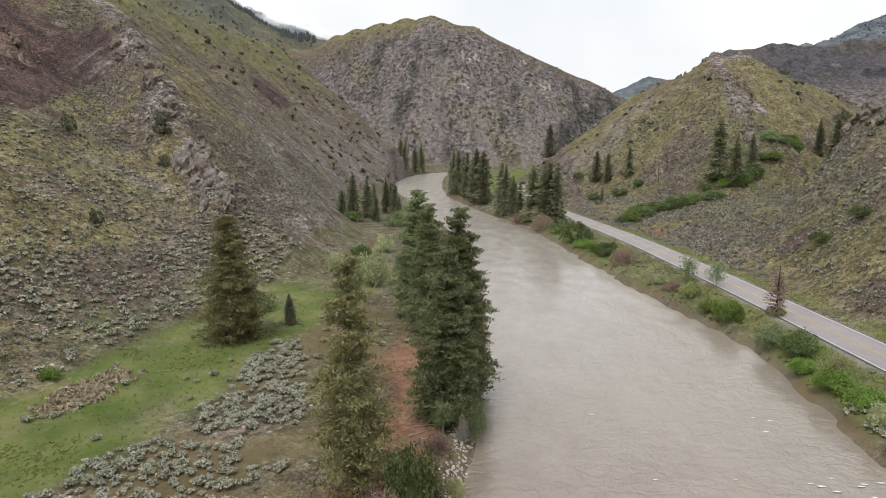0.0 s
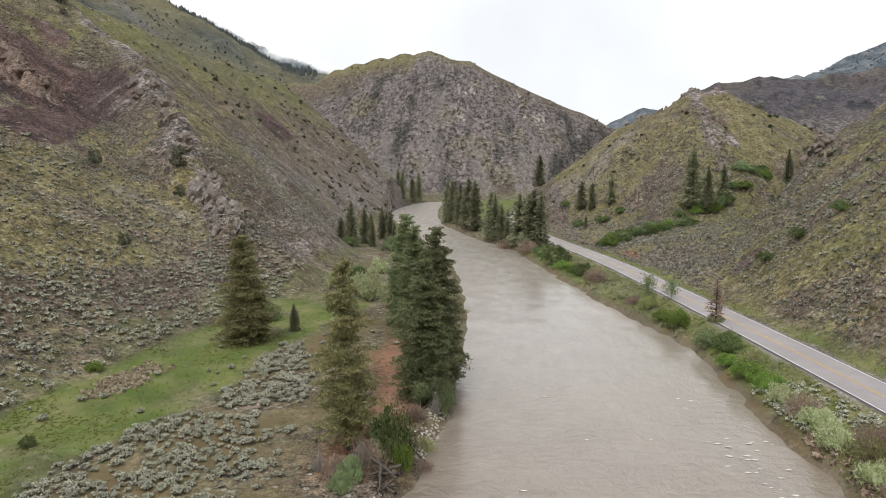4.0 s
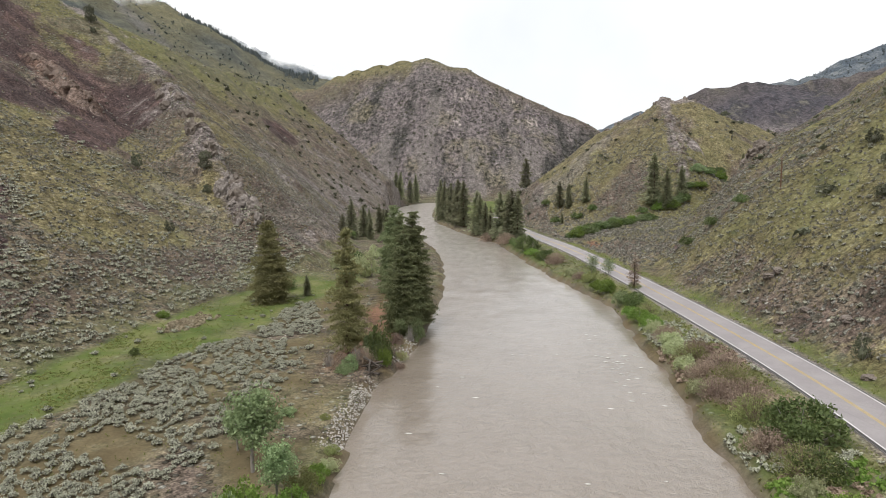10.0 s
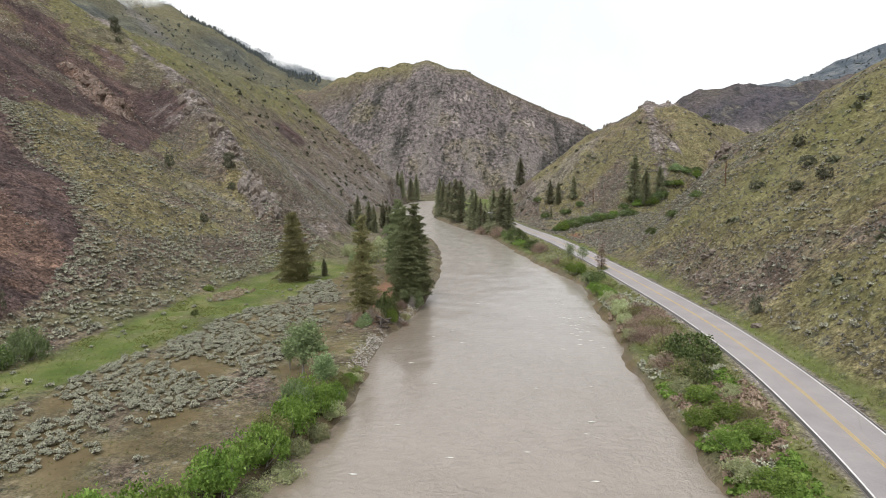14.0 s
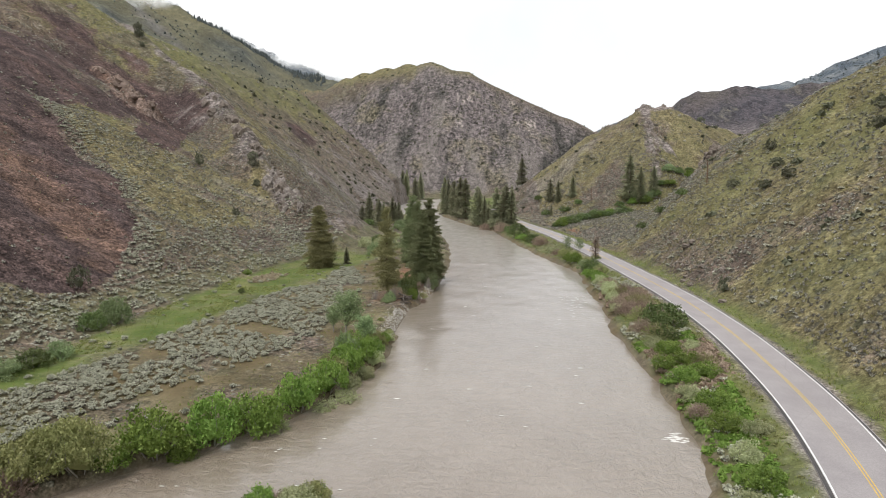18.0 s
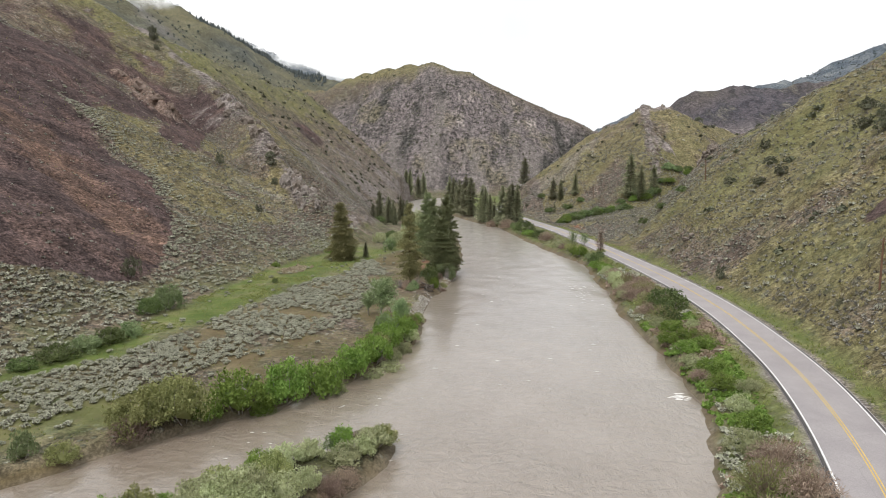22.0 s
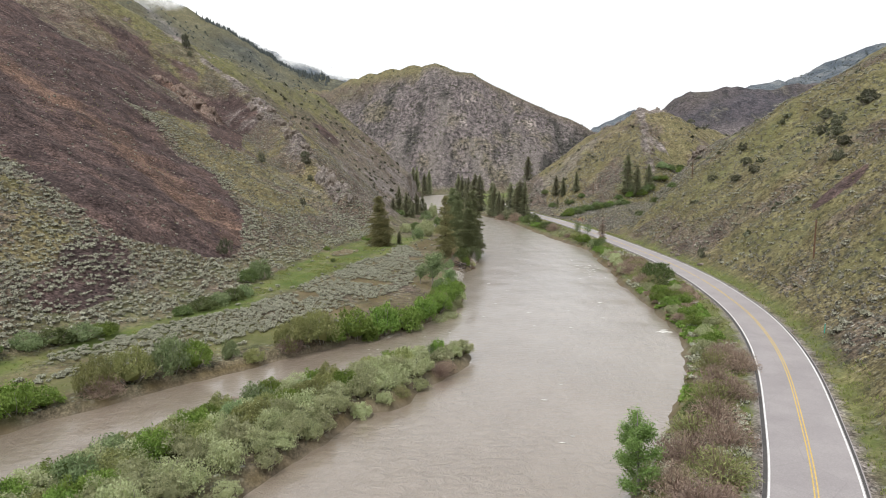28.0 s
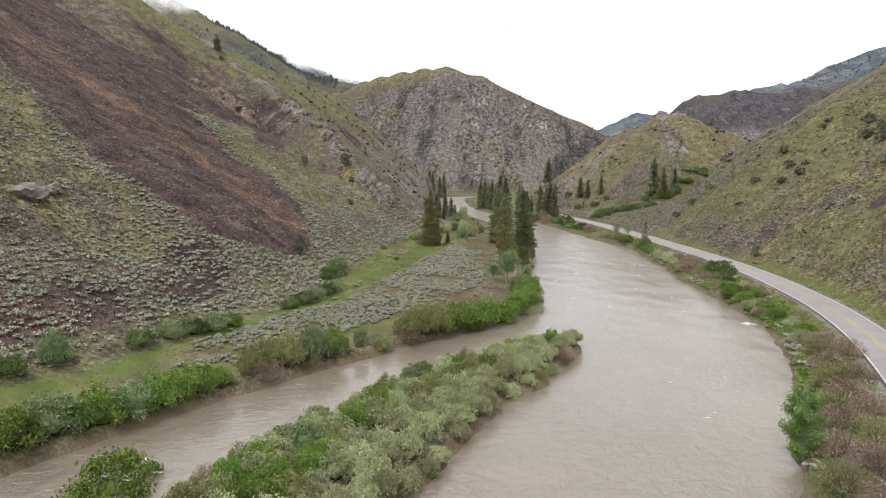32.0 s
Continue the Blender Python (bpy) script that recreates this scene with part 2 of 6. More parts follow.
    # ranges beyond y 1500 turn blue: aerial haze put into the colour
    haze_blue = ramp(nt, grain(nt, w, 60, 7, 0.7), [(0.42, (0.090, 0.112, 0.138)), (0.54, (0.150, 0.170, 0.192)), (0.66, (0.225, 0.240, 0.250))])
    c = mixed(nt, b3.outputs["Alpha"], c, haze_blue)
    clods = ramp(nt, grain(nt, w, 0.95, 4, 0.7), [(0.38, (0.38, 0.36, 0.34)), (0.50, (0.98, 0.98, 0.98)), (0.62, (1.50, 1.50, 1.48))])
    mottle = ramp(nt, grain(nt, w, 4.5, 3, 0.6), [(0.38, (0.58, 0.57, 0.56)), (0.62, (1.20, 1.20, 1.19))])
    coarse = maths(nt, "SUBTRACT", maths(nt, "SUBTRACT", 0.8, maths(nt, "MULTIPLY", sep.outputs["Green"], 0.7)), maths(nt, "MULTIPLY", sep.outputs["Blue"], 0.35), True)
    c = mixed(nt, coarse, mixed(nt, coarse, mixed(nt, coarse, c, speck, "MULTIPLY"), clods, "MULTIPLY"), mottle, "MULTIPLY")
    nt.links.new(c, bsdf.inputs["Base Color"])
    bsdf.inputs["Roughness"].default_value = 0.95
    bsdf.inputs["Specular IOR Level"].default_value = 0.15
    bump(nt, bsdf, maths(nt, "ADD", maths(nt, "ADD", maths(nt, "MULTIPLY", fine, 0.6), maths(nt, "MULTIPLY", tiny, 0.3)), maths(nt, "MULTIPLY", dots, 0.6)), 1.0, 0.7, maths(nt, "SUBTRACT", maths(nt, "SUBTRACT", 1.0, maths(nt, "MULTIPLY", sep.outputs["Green"], 1.4)), sep.outputs["Blue"], True))
    return m


def water_material():
    m, nt, bsdf = material("muddy_water")
    w = place(nt)
    big, flow = grain(nt, w, 40, 3), grain(nt, place(nt, (1.0, 0.45, 1)), 2.6, 5, 0.6)
    silt = ramp(nt, maths(nt, "ADD", maths(nt, "MULTIPLY", big, 0.6), maths(nt, "MULTIPLY", flow, 0.4)), [(0.35, (0.200, 0.158, 0.122)), (0.65, (0.255, 0.207, 0.165))])
    # upstream water painted paler, for white rapids and for sky sheen at grazing view
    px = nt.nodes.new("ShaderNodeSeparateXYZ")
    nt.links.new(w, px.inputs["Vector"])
    far_pale = maths(nt, "MULTIPLY", maths(nt, "SUBTRACT", px.outputs["Y"], 30.0), 0.0034, True)
    foam_sheen = ramp(nt, grain(nt, place(nt, (1.0, 0.35, 1)), 3.2, 5, 0.65), [(0.34, (0.35, 0.35, 0.35)), (0.66, (1, 1, 1))])
    silt = mixed(nt, maths(nt, "MULTIPLY", far_pale, foam_sheen), silt, (0.660, 0.620, 0.565))
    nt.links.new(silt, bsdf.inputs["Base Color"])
    bsdf.inputs["Roughness"].default_value = 0.34
    bsdf.inputs["IOR"].default_value = 1.50
    bsdf.inputs["Specular IOR Level"].default_value = 1.0
    bsdf.inputs["Coat Weight"].default_value, bsdf.inputs["Coat Roughness"].default_value, bsdf.inputs["Coat IOR"].default_value = 1.0, 0.20, 1.50
    rip = node(nt, "ShaderNodeTexNoise", Scale=0.75, Detail=5.0, Roughness=0.62, Distortion=0.45)
    nt.links.new(place(nt, (0.8, 1.05, 1)), rip.inputs["Vector"])
    ripple = rip.outputs["Fac"]
    calm = ramp(nt, grain(nt, w, 16, 3), [(0.38, (0.5, 0.5, 0.5)), (0.62, (1, 1, 1))])
    chop = grain(nt, place(nt, (1.0, 0.8, 1)), 0.45, 3, 0.6)
    h = maths(nt, "ADD", maths(nt, "ADD", maths(nt, "MULTIPLY", flow, 0.30), maths(nt, "MULTIPLY", ripple, 0.55)), maths(nt, "MULTIPLY", chop, 0.10))
    bump(nt, bsdf, maths(nt, "MULTIPLY", h, calm), 1.0, 1.1)
    return m


def asphalt_material():
    m, nt, bsdf = material("worn_asphalt")
    w = place(nt)
    c = ramp(nt, grain(nt, w, 5, 4), [(0.3, (0.262, 0.240, 0.246)), (0.7, (0.330, 0.304, 0.308))])
    c = mixed(nt, 0.5, c, ramp(nt, grain(nt, w, 0.12, 3), [(0.3, (0.75, 0.75, 0.75)), (0.7, (1.2, 1.2, 1.2))]), "MULTIPLY")
    v = nt.nodes.new("ShaderNodeTexVoronoi")
    v.feature = "DISTANCE_TO_EDGE"
    v.inputs["Scale"].default_value = 0.11
    nt.links.new(w, v.inputs["Vector"])
    c = mixed(nt, ramp(nt, v.outputs["Distance"], [(0.002, (0.22, 0.22, 0.22)), (0.006, (0, 0, 0))]), c, (0.16, 0.15, 0.15))
    nt.links.new(c, bsdf.inputs["Base Color"])
    bsdf.inputs["Roughness"].default_value = 0.75
    bump(nt, bsdf, grain(nt, w, 0.08, 3), 0.3, 0.01)
    return m


GROUND, WATER, ASPHALT = ground_material(), water_material(), asphalt_material()
WHITE_PAINT = plain_material("white_road_paint", (0.62, 0.62, 0.62), (0.82, 0.82, 0.82), 0.5)
YELLOW_PAINT = plain_material("yellow_road_paint", (0.52, 0.36, 0.09), (0.70, 0.50, 0.15), 0.5)
BARK = plain_material("conifer_bark", (0.075, 0.050, 0.038), (0.165, 0.105, 0.075), 0.5, 0.95, 0.8, 0.05)
GREY_WOOD = plain_material("grey_dead_wood", (0.200, 0.180, 0.165), (0.400, 0.370, 0.345), 0.4)
PALE_ROCK = plain_material("pale_rock", (0.150, 0.128, 0.116), (0.400, 0.355, 0.325), 1.4, 0.95, 0.9, 0.25)
ROCK = plain_material("lichen_rock", (0.125, 0.100, 0.085), (0.300, 0.255, 0.220), 1.6, 0.95, 0.9, 0.25)
RED_ROCK = plain_material("rusty_rock", (0.110, 0.082, 0.070), (0.300, 0.225, 0.185), 2.0, 0.95, 0.9, 0.3)
NEEDLES = leaf_material("fir_needles", [(0.0, (0.165, 0.192, 0.100)), (0.5, (0.215, 0.243, 0.126)), (1.0, (0.270, 0.298, 0.156))], 0.4)
FAR_NEEDLES = leaf_material("spruce_needles", [(0.0, (0.175, 0.188, 0.118)), (0.5, (0.245, 0.255, 0.158)), (1.0, (0.335, 0.335, 0.210))], 0.4)
YELLOW_NEEDLES = leaf_material("pine_needles", [(0.0, (0.200, 0.192, 0.096)), (0.5, (0.248, 0.234, 0.116)), (1.0, (0.300, 0.280, 0.140))], 0.4)
SAGE = leaf_material("sagebrush_leaves", [(0.0, (0.270, 0.272, 0.208)), (0.5, (0.390, 0.392, 0.310)), (1.0, (0.530, 0.530, 0.430))], 0.25, 0.6)
DARK_SAGE = leaf_material("hillside_sagebrush", [(0.0, (0.105, 0.096, 0.082)), (0.45, (0.205, 0.192, 0.168)), (1.0, (0.430, 0.410, 0.365))], 0.2, 0.6, 0.20)
TUFT = leaf_material("dry_bunchgrass", [(0.0, (0.125, 0.113, 0.050)), (0.5, (0.212, 0.188, 0.085)), (1.0, (0.320, 0.280, 0.138))], 0.2)
WILLOW = leaf_material("willow_leaves", [(0.0, (0.082, 0.140, 0.024)), (0.5, (0.165, 0.255, 0.050)), (1.0, (0.285, 0.385, 0.098))], 0.3)
OLIVE = leaf_material("olive_leaves", [(0.0, (0.140, 0.165, 0.055)), (0.5, (0.255, 0.278, 0.108)), (1.0, (0.405, 0.410, 0.188))], 0.25)
SILVER = leaf_material("silver_willow_leaves", [(0.0, (0.245, 0.272, 0.136)), (0.5, (0.415, 0.445, 0.250)), (1.0, (0.580, 0.605, 0.385))], 0.4)
BROWN_TWIGS = leaf_material("bare_brown_twigs", [(0.0, (0.165, 0.114, 0.088)), (0.5, (0.290, 0.212, 0.168)), (1.0, (0.420, 0.328, 0.268))], 0.05)
DARK_LEAF = leaf_material("dark_shrub_leaves", [(0.0, (0.051, 0.080, 0.026)), (0.5, (0.112, 0.155, 0.053)), (1.0, (0.198, 0.250, 0.095))], 0.2)
ASPEN = leaf_material("cottonwood_leaves", [(0.0, (0.112, 0.165, 0.072)), (0.5, (0.210, 0.275, 0.132)), (1.0, (0.360, 0.430, 0.230))], 0.3)
POPLAR = leaf_material("poplar_leaves", [(0.0, (0.130, 0.230, 0.060)), (0.5, (0.220, 0.350, 0.105)), (1.0, (0.350, 0.490, 0.180))], 0.4)
# conifers lightened and blued, the air's haze put into their colour
HAZY_NEEDLES = leaf_material("hazy_ridge_conifers", [(0.0, (0.062, 0.078, 0.082)), (0.5, (0.100, 0.120, 0.122)), (1.0, (0.150, 0.168, 0.164))], 0.2)
# dark twiggy cores, with the shade inside a shrub put into their colour
SAGE_SHADE = plain_material("sagebrush_inner_shade", (0.060, 0.054, 0.045), (0.150, 0.138, 0.115), 0.3, 0.95, 0.8, 0.1)
STRAW = leaf_material("dead_straw", [(0.0, (0.270, 0.225, 0.150)), (0.5, (0.400, 0.345, 0.240)), (1.0, (0.540, 0.480, 0.350))], 0.2)
WET_WOOD = plain_material("wet_driftwood", (0.045, 0.036, 0.030), (0.120, 0.100, 0.085), 0.4)
JUNIPER = leaf_material("juniper_foliage", [(0.0, (0.062, 0.068, 0.044)), (0.5, (0.108, 0.114, 0.074)), (1.0, (0.170, 0.172, 0.116))], 0.15)

# ---------------------------------------------------------------- the lie of the land
def smooth_line(knots, step=2.0, width=9.0):
    """x along y, rounded off between the knots (y, x)."""
    ys, xs = np.array(knots, float).T
    y = np.arange(ys[0], ys[-1] + step, step)
    x = np.interp(y, ys, xs)
    k = np.exp(-0.5 * (np.arange(-15, 16) * step / width) ** 2)
    x = np.convolve(np.pad(x, 15, "edge"), k / k.sum(), "valid")
    return y, x


LEFT_BANK = smooth_line([(-420, -95), (-180, -88), (-120, -80), (-104, -72), (-92, -65), (-77, -55), (-66, -47), (-55, -37), (-42, -25), (-29, -16.5), (-9, -12.5),
                         (5, -14.5), (25, -15), (38, -12.5), (55, -11), (90, -11), (130, -14), (170, -19), (220, -31), (278, -47), (331, -62), (400, -82), (470, -92), (560, -94), (620, -84), (655, -40), (672, 40), (690, 140), (720, 320), (800, 900), (900, 1500)], 2.0, 6.0)
RIGHT_BANK = smooth_line([(-420, -30), (-180, -14), (-120, -2), (-103, 5), (-92, 8), (-77, 16), (-67, 20), (-47, 26.5), (-37, 28), (-10, 28.5), (10, 27.5), (36, 29), (73, 29.5), (91, 28),
                          (107, 24), (130, 18), (181, 8.5), (215, 3), (260, -15), (339, -38), (400, -47), (470, -54), (560, -60), (600, -34), (622, 40), (645, 140), (670, 320), (740, 900), (840, 1500)], 2.0, 6.0)
ROAD_EDGE = [(-420, -75), (-180, -24), (-130, 2), (-98, 18.5), (-85, 23), (-77, 26.3), (-66, 30.3), (-52, 34.5), (-32, 38.8), (-1, 41.6), (25, 41.6), (45, 40.3), (84, 36.6), (114, 33.2), (155, 28), (182, 23.5), (229, 13.5), (300, 2), (370, -3), (430, 15), (500, 90), (580, 260), (700, 600)]
TOE = smooth_line([(-420, -150), (-180, -110), (-110, -88), (-71, -78), (-45, -75), (0, -71), (27, -68), (46, -66), (84, -63), (103, -58), (140, -58), (180, -58), (230, -64), (300, -84), (400, -110), (480, -120), (560, -112), (700, -90)], 2.0, 8.0)

ry, rx = smooth_line(ROAD_EDGE, 2.0, 8.0)
tangent = np.stack([np.gradient(rx), np.gradient(ry)], 1)
tangent /= np.linalg.norm(tangent, axis=1)[:, None]
side = np.stack([tangent[:, 1], -tangent[:, 0]], 1)
ROAD_MID = np.stack([rx, ry], 1) + side * 3.45
ROAD_Z = 3.3
ISLAND = [(-10.5, -53.5), (-19, -65), (-28, -77), (-35, -90), (-40.5, -103), (-45, -120), (-50, -150), (-56, -190)]

RIDGES = {  # crest points and the fall of the flanks
    "spur": ([(-66, 124, 3), (-76, 134, 18), (-101, 154, 35), (-113, 176, 49), (-155, 230, 74), (-185, 262, 92), (-232, 275, 124)], 0.85),
    "crest": ([(-700, 150, 330), (-420, 215, 228), (-300, 258, 166), (-235, 276, 126), (-219, 300, 116), (-212, 335, 113), (-205, 385, 108), (-201, 450, 107), (-193, 500, 106), (-187, 532, 90), (-168, 562, 36), (-152, 566, 8)], 0.86),
    "rib": ([(-206, 400, 104), (-160, 388, 52), (-134, 380, 14)], 0.9),
    "hill": ([(-525, 1133, 230), (-375, 1046, 190), (-315, 1008, 182), (-266, 958, 195), (-219, 933, 202), (-160, 908, 207), (-104, 883, 206), (-48, 871, 190), (26, 871, 151), (90, 871, 122), (160, 858, 92), (262, 871, 70)], 1.0),
    "fog_range": ([(-1500, 1000, 760), (-1100, 1100, 610), (-775, 1200, 437), (-671, 1200, 357), (-554, 1250, 299), (-476, 1300, 264), (-350, 1300, 238), (-150, 1400, 180)], 0.62),
    "back_range": ([(-1300, 1900, 720), (-940, 1900, 530), (-828, 1900, 468), (-734, 1900, 422), (-659, 1900, 392), (-584, 1900, 370), (-528, 1900, 350), (-481, 1900, 326), (-300, 1950, 240)], 0.55),
    "knoll": ([(22, 474, 6), (47, 430, 33), (66, 400, 50), (79, 380, 61), (95, 360, 68), (103, 345, 73), (115, 339, 75), (140, 360, 69), (176, 380, 60), (205, 395, 52), (270, 420, 36), (420, 430, 20)], 0.74),
    "knoll_rib": ([(104, 343, 73), (97, 300, 57), (94, 265, 42), (92, 246, 24)], 0.9),
    "dark_range": ([(230, 1010, 105), (340, 1000, 162), (396, 1000, 167), (472, 1000, 172), (539, 1000, 179), (595, 1000, 191), (800, 950, 240), (1200, 800, 330)], 0.5),
    "blue_range": ([(800, 2600, 310), (1030, 2500, 379), (1168, 2500, 394), (1334, 2500, 461), (1449, 2500, 505), (2000, 2300, 680)], 0.5),
    "blue_peak": ([(400, 3000, 190), (537, 3000, 260), (654, 3000, 327), (745, 3000, 320), (950, 3000, 240)], 0.5),
}


CRAGS = [  # where the bedrock stands out, how wide, how high, and a seed
    ([(-203, 205), (-182, 190), (-164, 172)], 14, 12.0, 141), ([(-76, 133), (-88, 149), (-104, 162)], 8, 4.0, 143),
    ([(-113, 176), (-140, 206), (-152, 226)], 6, 4.0, 144), ([(104, 340), (100, 300), (108, 282)], 5.5, 6.0, 145), ([(79, 380), (95, 360), (112, 341)], 7, 2.0, 146), ([(-63, 160), (-66, 178)], 8, 3.0, 147),
]


def along(line, px, py):
    """Distance of points from a polyline of (x, y) or (x, y, z) rows, and z at the nearest place on it."""
    best, zed = np.full(px.shape, 1e9), np.zeros(px.shape)
    rows = np.array(line, float)
    for a, b in zip(rows[:-1], rows[1:]):
        dx, dy = b[0] - a[0], b[1] - a[1]
        t = np.clip(((px - a[0]) * dx + (py - a[1]) * dy) / (dx * dx + dy * dy), 0, 1)
        d = np.hypot(px - a[0] - t * dx, py - a[1] - t * dy)
        near = d < best
        best = np.where(near, d, best)
        if rows.shape[1] > 2:
            zed = np.where(near, a[2] + t * (b[2] - a[2]), zed)
    return best, zed


def crest_height(line, fall, px, py):
    best = np.full(px.shape, -1e9)
    rows = np.array(line, float)
    for a, b in zip(rows[:-1], rows[1:]):
        dx, dy = b[0] - a[0], b[1] - a[1]
        t = np.clip(((px - a[0]) * dx + (py - a[1]) * dy) / (dx * dx + dy * dy), 0, 1)
        d = np.hypot(px - a[0] - t * dx, py - a[1] - t * dy)
        best = np.maximum(best, a[2] + t * (b[2] - a[2]) - fall * (np.sqrt(d * d + 16) - 4))
    return best


def step01(v, a, b):
    t = np.clip((v - a) / (b - a), 0, 1)
    return t * t * (3 - 2 * t)


def lattice(ix, iy, seed):
    n = (ix * 374761393 + iy * 668265263 + seed * 974711) & 0x7FFFFFFF
    n = ((n ^ (n >> 13)) * 1274126177) & 0x7FFFFFFF
    return ((n ^ (n >> 16)) & 0xFFFF) / 65535.0


def value_noise(px, py, size, seed=0):
    gx, gy = px / size, py / size
    ix, iy = np.floor(gx).astype(np.int64), np.floor(gy).astype(np.int64)
    fx, fy = gx - ix, gy - iy
    fx, fy = fx * fx * (3 - 2 * fx), fy * fy * (3 - 2 * fy)
    a, b = lattice(ix, iy, seed), lattice(ix + 1, iy, seed)
    c, d = lattice(ix, iy + 1, seed), lattice(ix + 1, iy + 1, seed)
    return (a * (1 - fx) + b * fx) * (1 - fy) + (c * (1 - fx) + d * fx) * fy - 0.5


def fractal(px, py, size, octaves=4, seed=0):
    total, amp = 0.0, 1.0
    for i in range(octaves):
        total = total + amp * value_noise(px * 0.8 + py * 0.6 + 31 * i, py * 0.8 - px * 0.6, size, seed + i)
        size, amp = size * 0.47, amp * 0.5
    return total


def bank_x(line, py):
    return np.interp(py, line[0], line[1])


def land(px, py):
    """Height of the ground, and how much of it is hillside."""
    px, py = np.asarray(px, float), np.asarray(py, float)
    left, right, toe = bank_x(LEFT_BANK, py), bank_x(RIGHT_BANK, py), bank_x(TOE, py)
    droad, _ = along(ROAD_MID[::3], px, py)
    road_x = np.interp(py, ry, rx) + 3.45
    # hills
    rise = toe - px
    near = 2.0 + 0.57 * rise - 1.3 * (1 - np.exp(-np.maximum(rise, 0) / 14))
    near = near - 1.2 * np.maximum(py - 190, 0) * (px < 0)
    cut = (py - (138 + (px - 40) * 0.92)) * 0.736
    east = 2.6 + 0.86 * (px - road_x - 6.5) - 0.95 * np.maximum(cut, 0)
    east = np.where(px > 105, np.minimum(east, 2.6 + 0.86 * (105 - road_x - 6.5) + 0.55 * (px - 105) - 0.95 * np.maximum(cut, 0)), east)
    east = east - 0.28 * np.clip(py - 100, 0, None)
    hills = [np.where(px < 0, near, -50), np.where(px > 0, east, -50)]
    hills += [crest_height(line, fall, px, py) for line, fall in RIDGES.values()]
    hills = np.stack(hills)
    top = hills.max(0)
    hill = top + 2.5 * np.log(np.exp((hills - top) / 2.5).sum(0))
    # valley floor
    floor = 1.4 + 0.6 * step01(left - px, 4, 45) + 1.5 * step01(px - right, 2, 13)
    floor = floor + np.where(px > road_x + 6, 0.13 * (px - road_x - 6) * step01(py, 130, 200), 0)
    floor = floor + np.where(px < 0, 0.25 * fractal(px, py, 14, 3, 5), 0.3 * fractal(px, py, 9, 3, 6))
    base = np.maximum(floor, hill)
    soft = 1.6
    base = base + soft * np.log1p(np.exp(-np.abs(floor - hill) / soft)) * step01(hill - floor, -6, 2)
    above = np.clip(base - 4.5, 0, None)
    rough = step01(above, 0, 14)
    far = step01(py, 420, 800)
    to_crest, _ = along([r[:2] for r in RIDGES["hill"][0]], px, py)
    rough = rough * np.where((py > 680) & (px > -420), 0.12 + 0.88 * step01(to_crest, 8, 75), 1.0)
    gully = np.abs(fractal(px * 0.6 + py * 0.8, py * 0.25, 26, 3, 11))
    base = base + rough * (fractal(px, py, 60, 4, 21) * (6 + 8 * far) + (gully - 0.25) * (-4 - 9 * far) + fractal(px, py, 9, 3, 31) * 1.7)
    base = base + rough * far * step01(-px, -340, -300) * 15 * (0.22 - np.abs(fractal(px + 0.2 * py, py * 0.22, 62, 4, 13)))
    base = base + step01(above, 0, 3) * fractal(px, py, 2.6, 2, 41) * 0.55
    # crags that break through the slope, sharp-edged
    for line, reach, tall, seed in CRAGS:
        d, _ = along(line, px, py)
        base = base + step01(d, reach, reach * 0.3) * tall * np.clip(0.75 - 2.2 * np.abs(fractal(px, py, 12, 3, seed)), -0.1, 1)
    # the road's bench
    bench = ROAD_Z - 0.12
    k = step01(droad, 4.6, 9.0)
    base = bench + (base - bench) * k
    # the river's bed, with cut banks
    inside = np.minimum(px - left, right - px)
    island, _ = along(ISLAND, px, py)
    width = np.interp(py, [-190, -100, -75, -58, -52], [10, 9.0, 6.8, 3.0, 0.8])
    inside = np.minimum(inside, island - width + 0.8 * fractal(px, py, 5, 2, 71))
    wob = inside + 1.6 * fractal(px, py, 6, 3, 51)
    bed = np.clip(-0.5 * wob, -2.0, 3.5)
    shore = np.where(wob > -2.2, np.minimum(base, np.maximum(bed * 3.2, bed)), base)
    return shore, above


def fan_edges(px):
    """Where along y the dark scree fan of the western slope begins and ends."""
    first = np.interp(px, [-260, -167, -146, -119, -102, -92, -83, -79], [95, 23, 9, -7, -14, -13, -3, 4])
    last = np.interp(px, [-243, -193, -150, -128, -113, -92, -86, -79], [176, 128, 96, 84, 75, 52, 40, 20])
    return first, last


def meadow_edges(py):
    """The green strip between the foot of the western slope and the sagebrush."""
    return (np.interp(py, [-110, -62, -45, -24, 10, 47, 79, 103], [-92, -75, -70.5, -65, -66, -64.5, -62, -56]),
            np.interp(py, [-110, -62, -43, -30, 0, 17, 32, 41, 50, 60, 70, 82, 110], [-80, -72, -65, -56.5, -53, -50, -48.5, -46, -42, -43, -43, -40, -34]))


